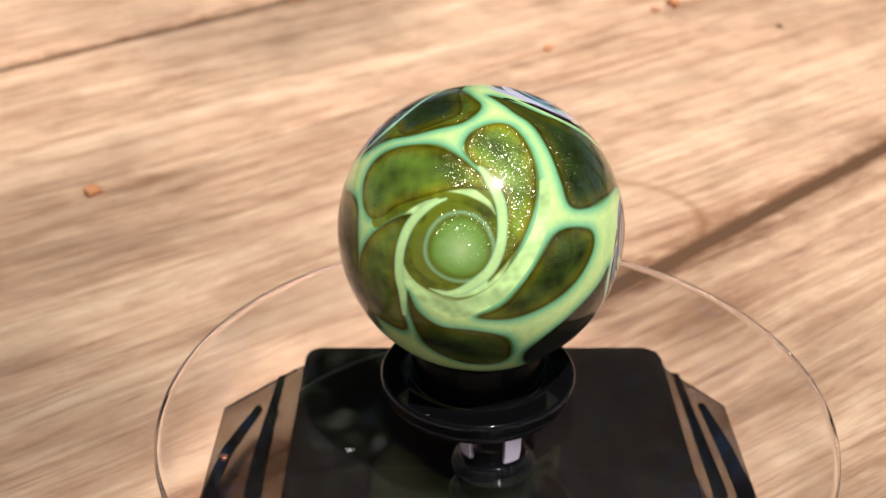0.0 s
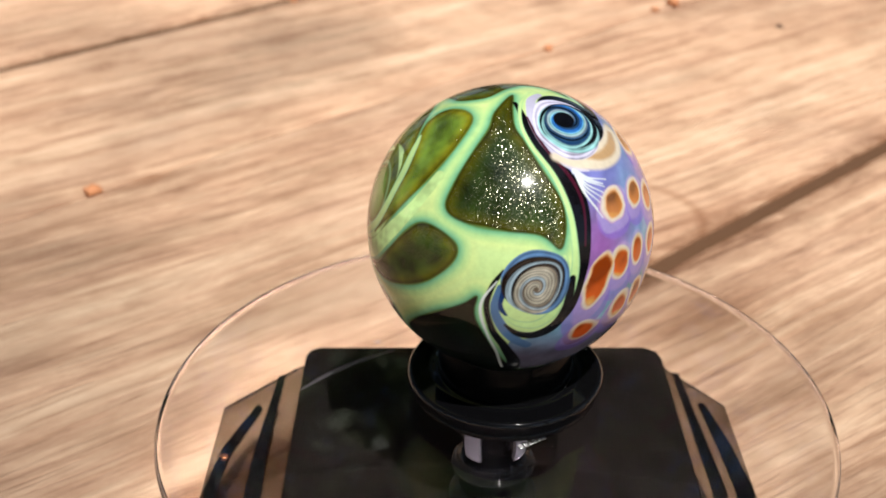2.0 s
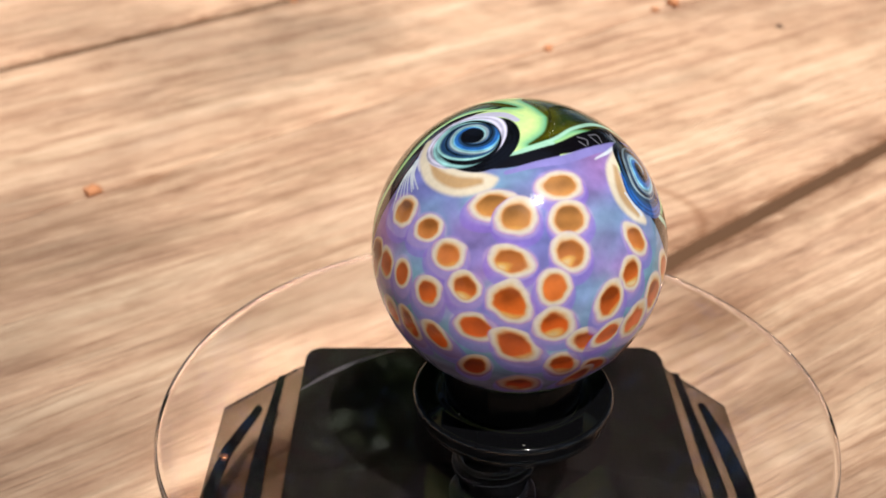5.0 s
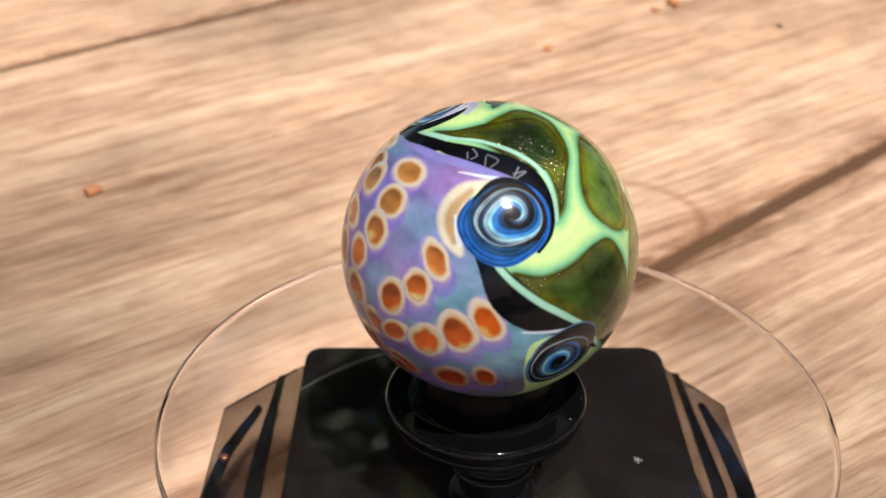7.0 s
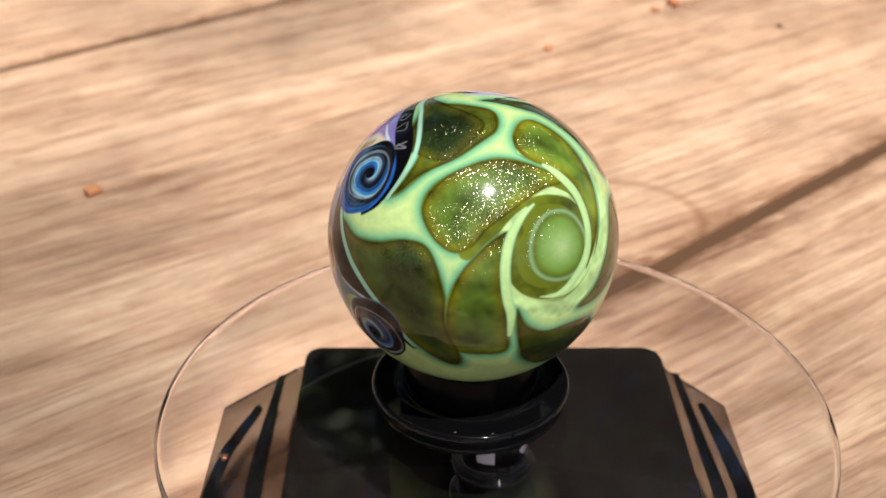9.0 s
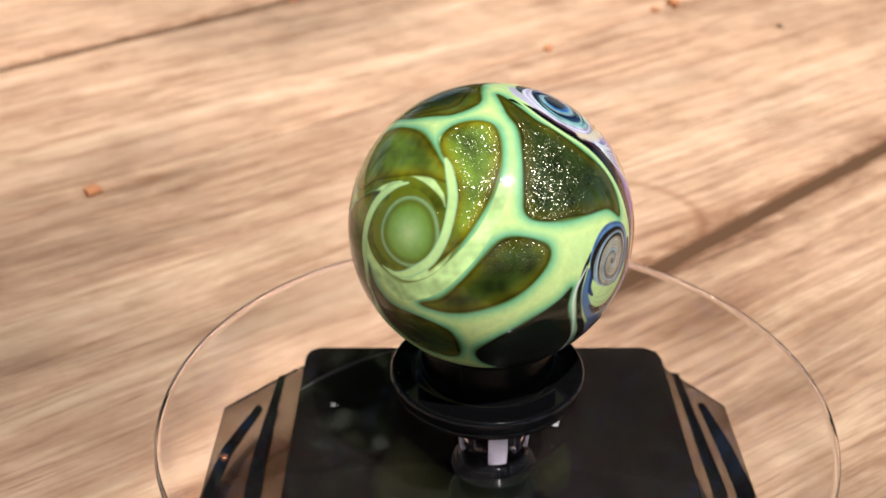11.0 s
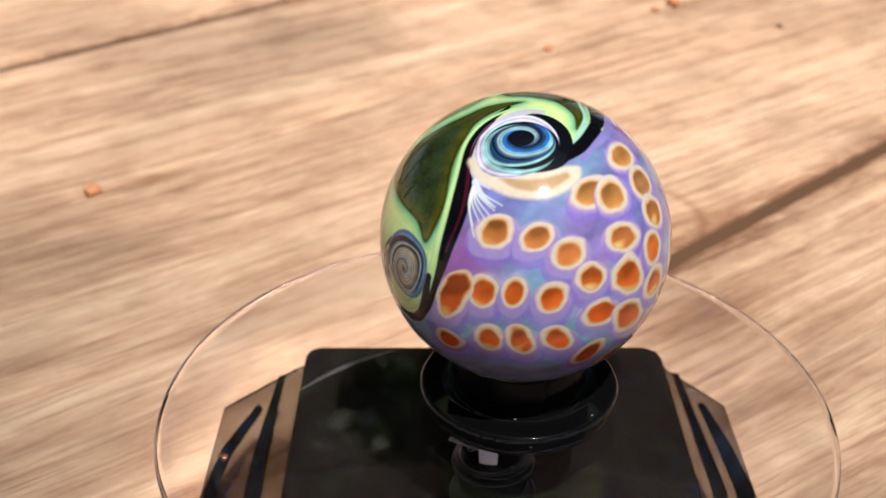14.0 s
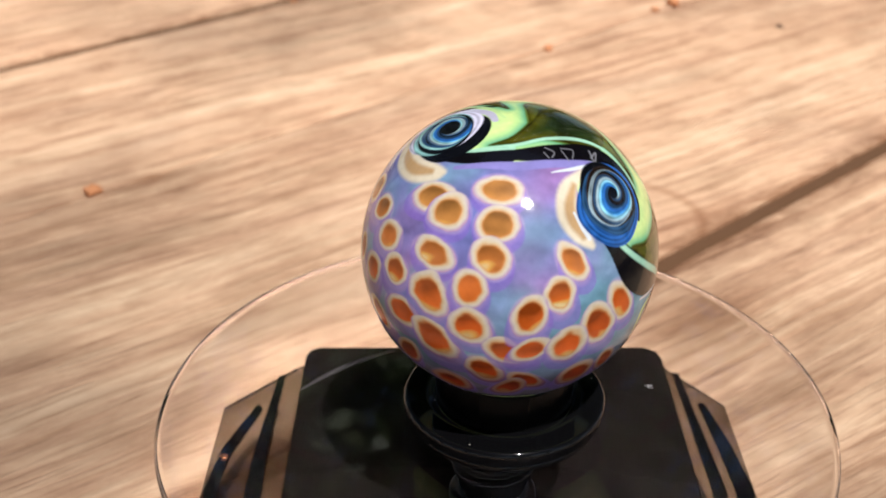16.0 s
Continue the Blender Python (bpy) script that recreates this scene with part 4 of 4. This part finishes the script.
    for k, (r, q, row) in enumerate(cells):
        lower = step(-row[1], -42, 8)                       # redder towards the bottom of the ball
        hot = np.array([0.60, 0.088, 0.006]) * lower + np.array([0.46, 0.20, 0.055]) * (1 - lower)
        tone = 0.8 + 0.4 * ((k * 37) % 10) / 10
        cream = row[2] > 1.9 * row[3] and row[1] > 30
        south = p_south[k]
        # violet shadow crescent painted along the cell's southern edge
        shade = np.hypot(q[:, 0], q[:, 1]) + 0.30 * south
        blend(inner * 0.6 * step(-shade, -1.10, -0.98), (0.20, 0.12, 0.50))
        r = r * (1 + 0.07 * cloud + 0.05 * blur)
        west = 1.0 if 230 < row[0] < 292 else 0.0              # wells with a pale floor on this side
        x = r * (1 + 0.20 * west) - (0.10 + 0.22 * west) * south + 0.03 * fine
        if cream:
            c = bands(x, [(0, 0.50, 0.34, 0.17), (0.35, 0.62, 0.48, 0.27), (0.6, 0.74, 0.66, 0.46), (0.8, 0.70, 0.50, 0.30), (0.9, 0.80, 0.74, 0.62), (1.0, 0.55, 0.45, 0.62)])
        else:
            # painted as a lit hollow: deep amber under northern lip, paler, yellower to south
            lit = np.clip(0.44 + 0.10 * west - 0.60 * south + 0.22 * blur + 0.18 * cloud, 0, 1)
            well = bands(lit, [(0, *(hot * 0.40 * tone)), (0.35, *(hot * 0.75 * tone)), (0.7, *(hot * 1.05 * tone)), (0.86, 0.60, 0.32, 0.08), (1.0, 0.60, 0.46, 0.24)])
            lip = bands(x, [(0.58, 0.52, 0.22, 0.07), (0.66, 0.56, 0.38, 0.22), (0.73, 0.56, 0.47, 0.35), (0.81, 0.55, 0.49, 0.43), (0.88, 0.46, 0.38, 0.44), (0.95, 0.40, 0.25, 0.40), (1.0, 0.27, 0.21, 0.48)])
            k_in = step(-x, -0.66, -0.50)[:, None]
            # the cells take the same painted underside dimness from low
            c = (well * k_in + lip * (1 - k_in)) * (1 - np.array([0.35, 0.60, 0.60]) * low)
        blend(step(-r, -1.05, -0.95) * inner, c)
        claim((r < 1.0) & (d < 0), "honeycomb_cell")
    for kind, rows in STROKES:
        if kind.startswith("swirl"):
            continue
        d, hw = stroke_distance(w, rows)
        c = np.array(PAINT[kind])[None] * (1 + 0.1 * soft[:, None])
        if kind == "mint":
            edge = 0.6 * step(d / hw, -0.6, 0.0)[:, None]
            c = c * (1 - edge) + np.array([0.20, 0.44, 0.28]) * edge
        blur_w = 1.1 if kind in ("cream", "tan") else 0.35
        blend(step(-d, -blur_w, blur_w), c)
        flake = np.where(d < 0, 0.0, flake)
        if kind in ("black", "ink"):
            claim(d < 0, "black_band")
        elif kind in ("mint", "teal", "feather", "scratch"):
            claim(d < 0, {"mint": "pale_line", "teal": "pale_line", "feather": "feather_line", "scratch": "engraved_scratch"}[kind])
    for lon, lat, rings in EYES:
        p = local(w, unit(lon, lat)) + 0.9 * np.stack([ripple(v, 10, 31), ripple(v, 10, 32)], -1)
        behind = v @ unit(lon, lat) < 0.5
        whole = np.zeros(n, bool)
        for ox, oy, size, paint in rings:
            q = p - np.array([ox, oy])
            th = np.arctan2(q[:, 1], q[:, 0])
            d = np.where(behind, 9.0, np.linalg.norm(q, axis=1) * (1 + 0.05 * np.sin(th * 2 + size) + 0.03 * soft) - size)
            if paint in SPIRALS:
                pitch, pupil, inks = SPIRALS[paint]
                rad = np.linalg.norm(p, axis=1)
                u = (rad / pitch - np.arctan2(p[:, 1], p[:, 0]) / (2 * pi) + 0.05 * soft) % 1.0
                m = len(inks)
                c = bands(u, [(k / m, *PAINT[inks[k % m]]) for k in range(m + 1)])
                k = step(-rad, -pupil - 0.5, -pupil + 0.3)[:, None]
                c = c * (1 + 0.30 * np.sin(u * 2 * pi * 4 + 2.2 * soft + rad) + 0.22 * cloud)[:, None]
                c = c * (1 - k) + np.array(PAINT["clay" if paint == "spiral_grey" else "ink"]) * k
                blend(step(-d, -0.35, 0.35), c * (1 + 0.15 * fine[:, None]))
                whole |= d < 0
                continue
            streak = 1 + 0.32 * np.sin(d * 3.4 + th + size) + 0.20 * cloud + 0.12 * fine
            blend(step(-d, -0.35, 0.35), np.array(PAINT[paint])[None] * streak[:, None])
            if paint != "mint":
                whole |= d < 0
        flake = np.where(whole, 0.0, flake)
        claim(whole, "eye_swirl")
    # thinned towards the bottom to keep glints off the shaded lower half
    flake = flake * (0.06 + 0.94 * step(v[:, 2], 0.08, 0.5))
    return np.clip(col, 0.0015, 0.9), flake, region, names


def glass_marble():
    marble = tagged(thing("glass_marble"), "glossy glass marble with green petals, lavender honeycomb and blue swirls", "marble")
    nu, nv = 920, 460
    lon = np.repeat(np.arange(nu) * 360.0 / nu, nv + 1)
    lat = np.tile(np.linspace(-90, 90, nv + 1), nu)
    v = unit(lon, lat)
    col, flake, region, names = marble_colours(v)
    i, j = np.meshgrid(np.arange(nu), np.arange(nv), indexing="ij")
    i, j = i.ravel(), j.ravel()
    k = (i + 1) % nu
    quads = np.stack([i * (nv + 1) + j, k * (nv + 1) + j, k * (nv + 1) + j + 1, i * (nv + 1) + j + 1], 1)
    owner = region[quads[:, 0]]
    for r, name in enumerate(names):
        q = quads[owner == r]
        if len(q) < 6:
            continue
        used, inv = np.unique(q, return_inverse=True)
        me = bpy.data.meshes.new(name)
        me.from_pydata((v[used] * R).tolist(), [], inv.reshape(-1, 4).tolist())
        me.attributes.new("colour", "FLOAT_COLOR", "POINT").data.foreach_set("color", np.concatenate([col[used], np.ones((len(used), 1))], 1).ravel())
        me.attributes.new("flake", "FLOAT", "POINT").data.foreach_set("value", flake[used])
        me.polygons.foreach_set("use_smooth", [True] * len(me.polygons))
        me.normals_split_custom_set_from_vertices(v[used].tolist())
        me.materials.append(GLASS)
        ob = new(name, me)
        ob.parent = marble
    return marble


branch = leafy_branch()
base = turntable_base()
disc = clear_disc()
stand = marble_stand()
marble = glass_marble()


def motions():
    walk(disc, spin_rows(0.0, DISC_TOP))
    walk(stand, spin_rows(ORBIT, DISC_TOP + 0.0001))
    walk(marble, spin_rows(ORBIT, MARBLE_Z))
    sway = ((0, 0.03), (1.5, -0.01), (3.5, -0.02), (5, 0.0), (7, 0.05), (9, 0.03), (11, 0.05), (12.5, 0.04), (14.5, -0.015), (16, 0.03))
    walk(branch, [(t, pose(BRANCH.x + 0.2 * y, BRANCH.y + y, BRANCH.z)) for t, y in sway])


motions()
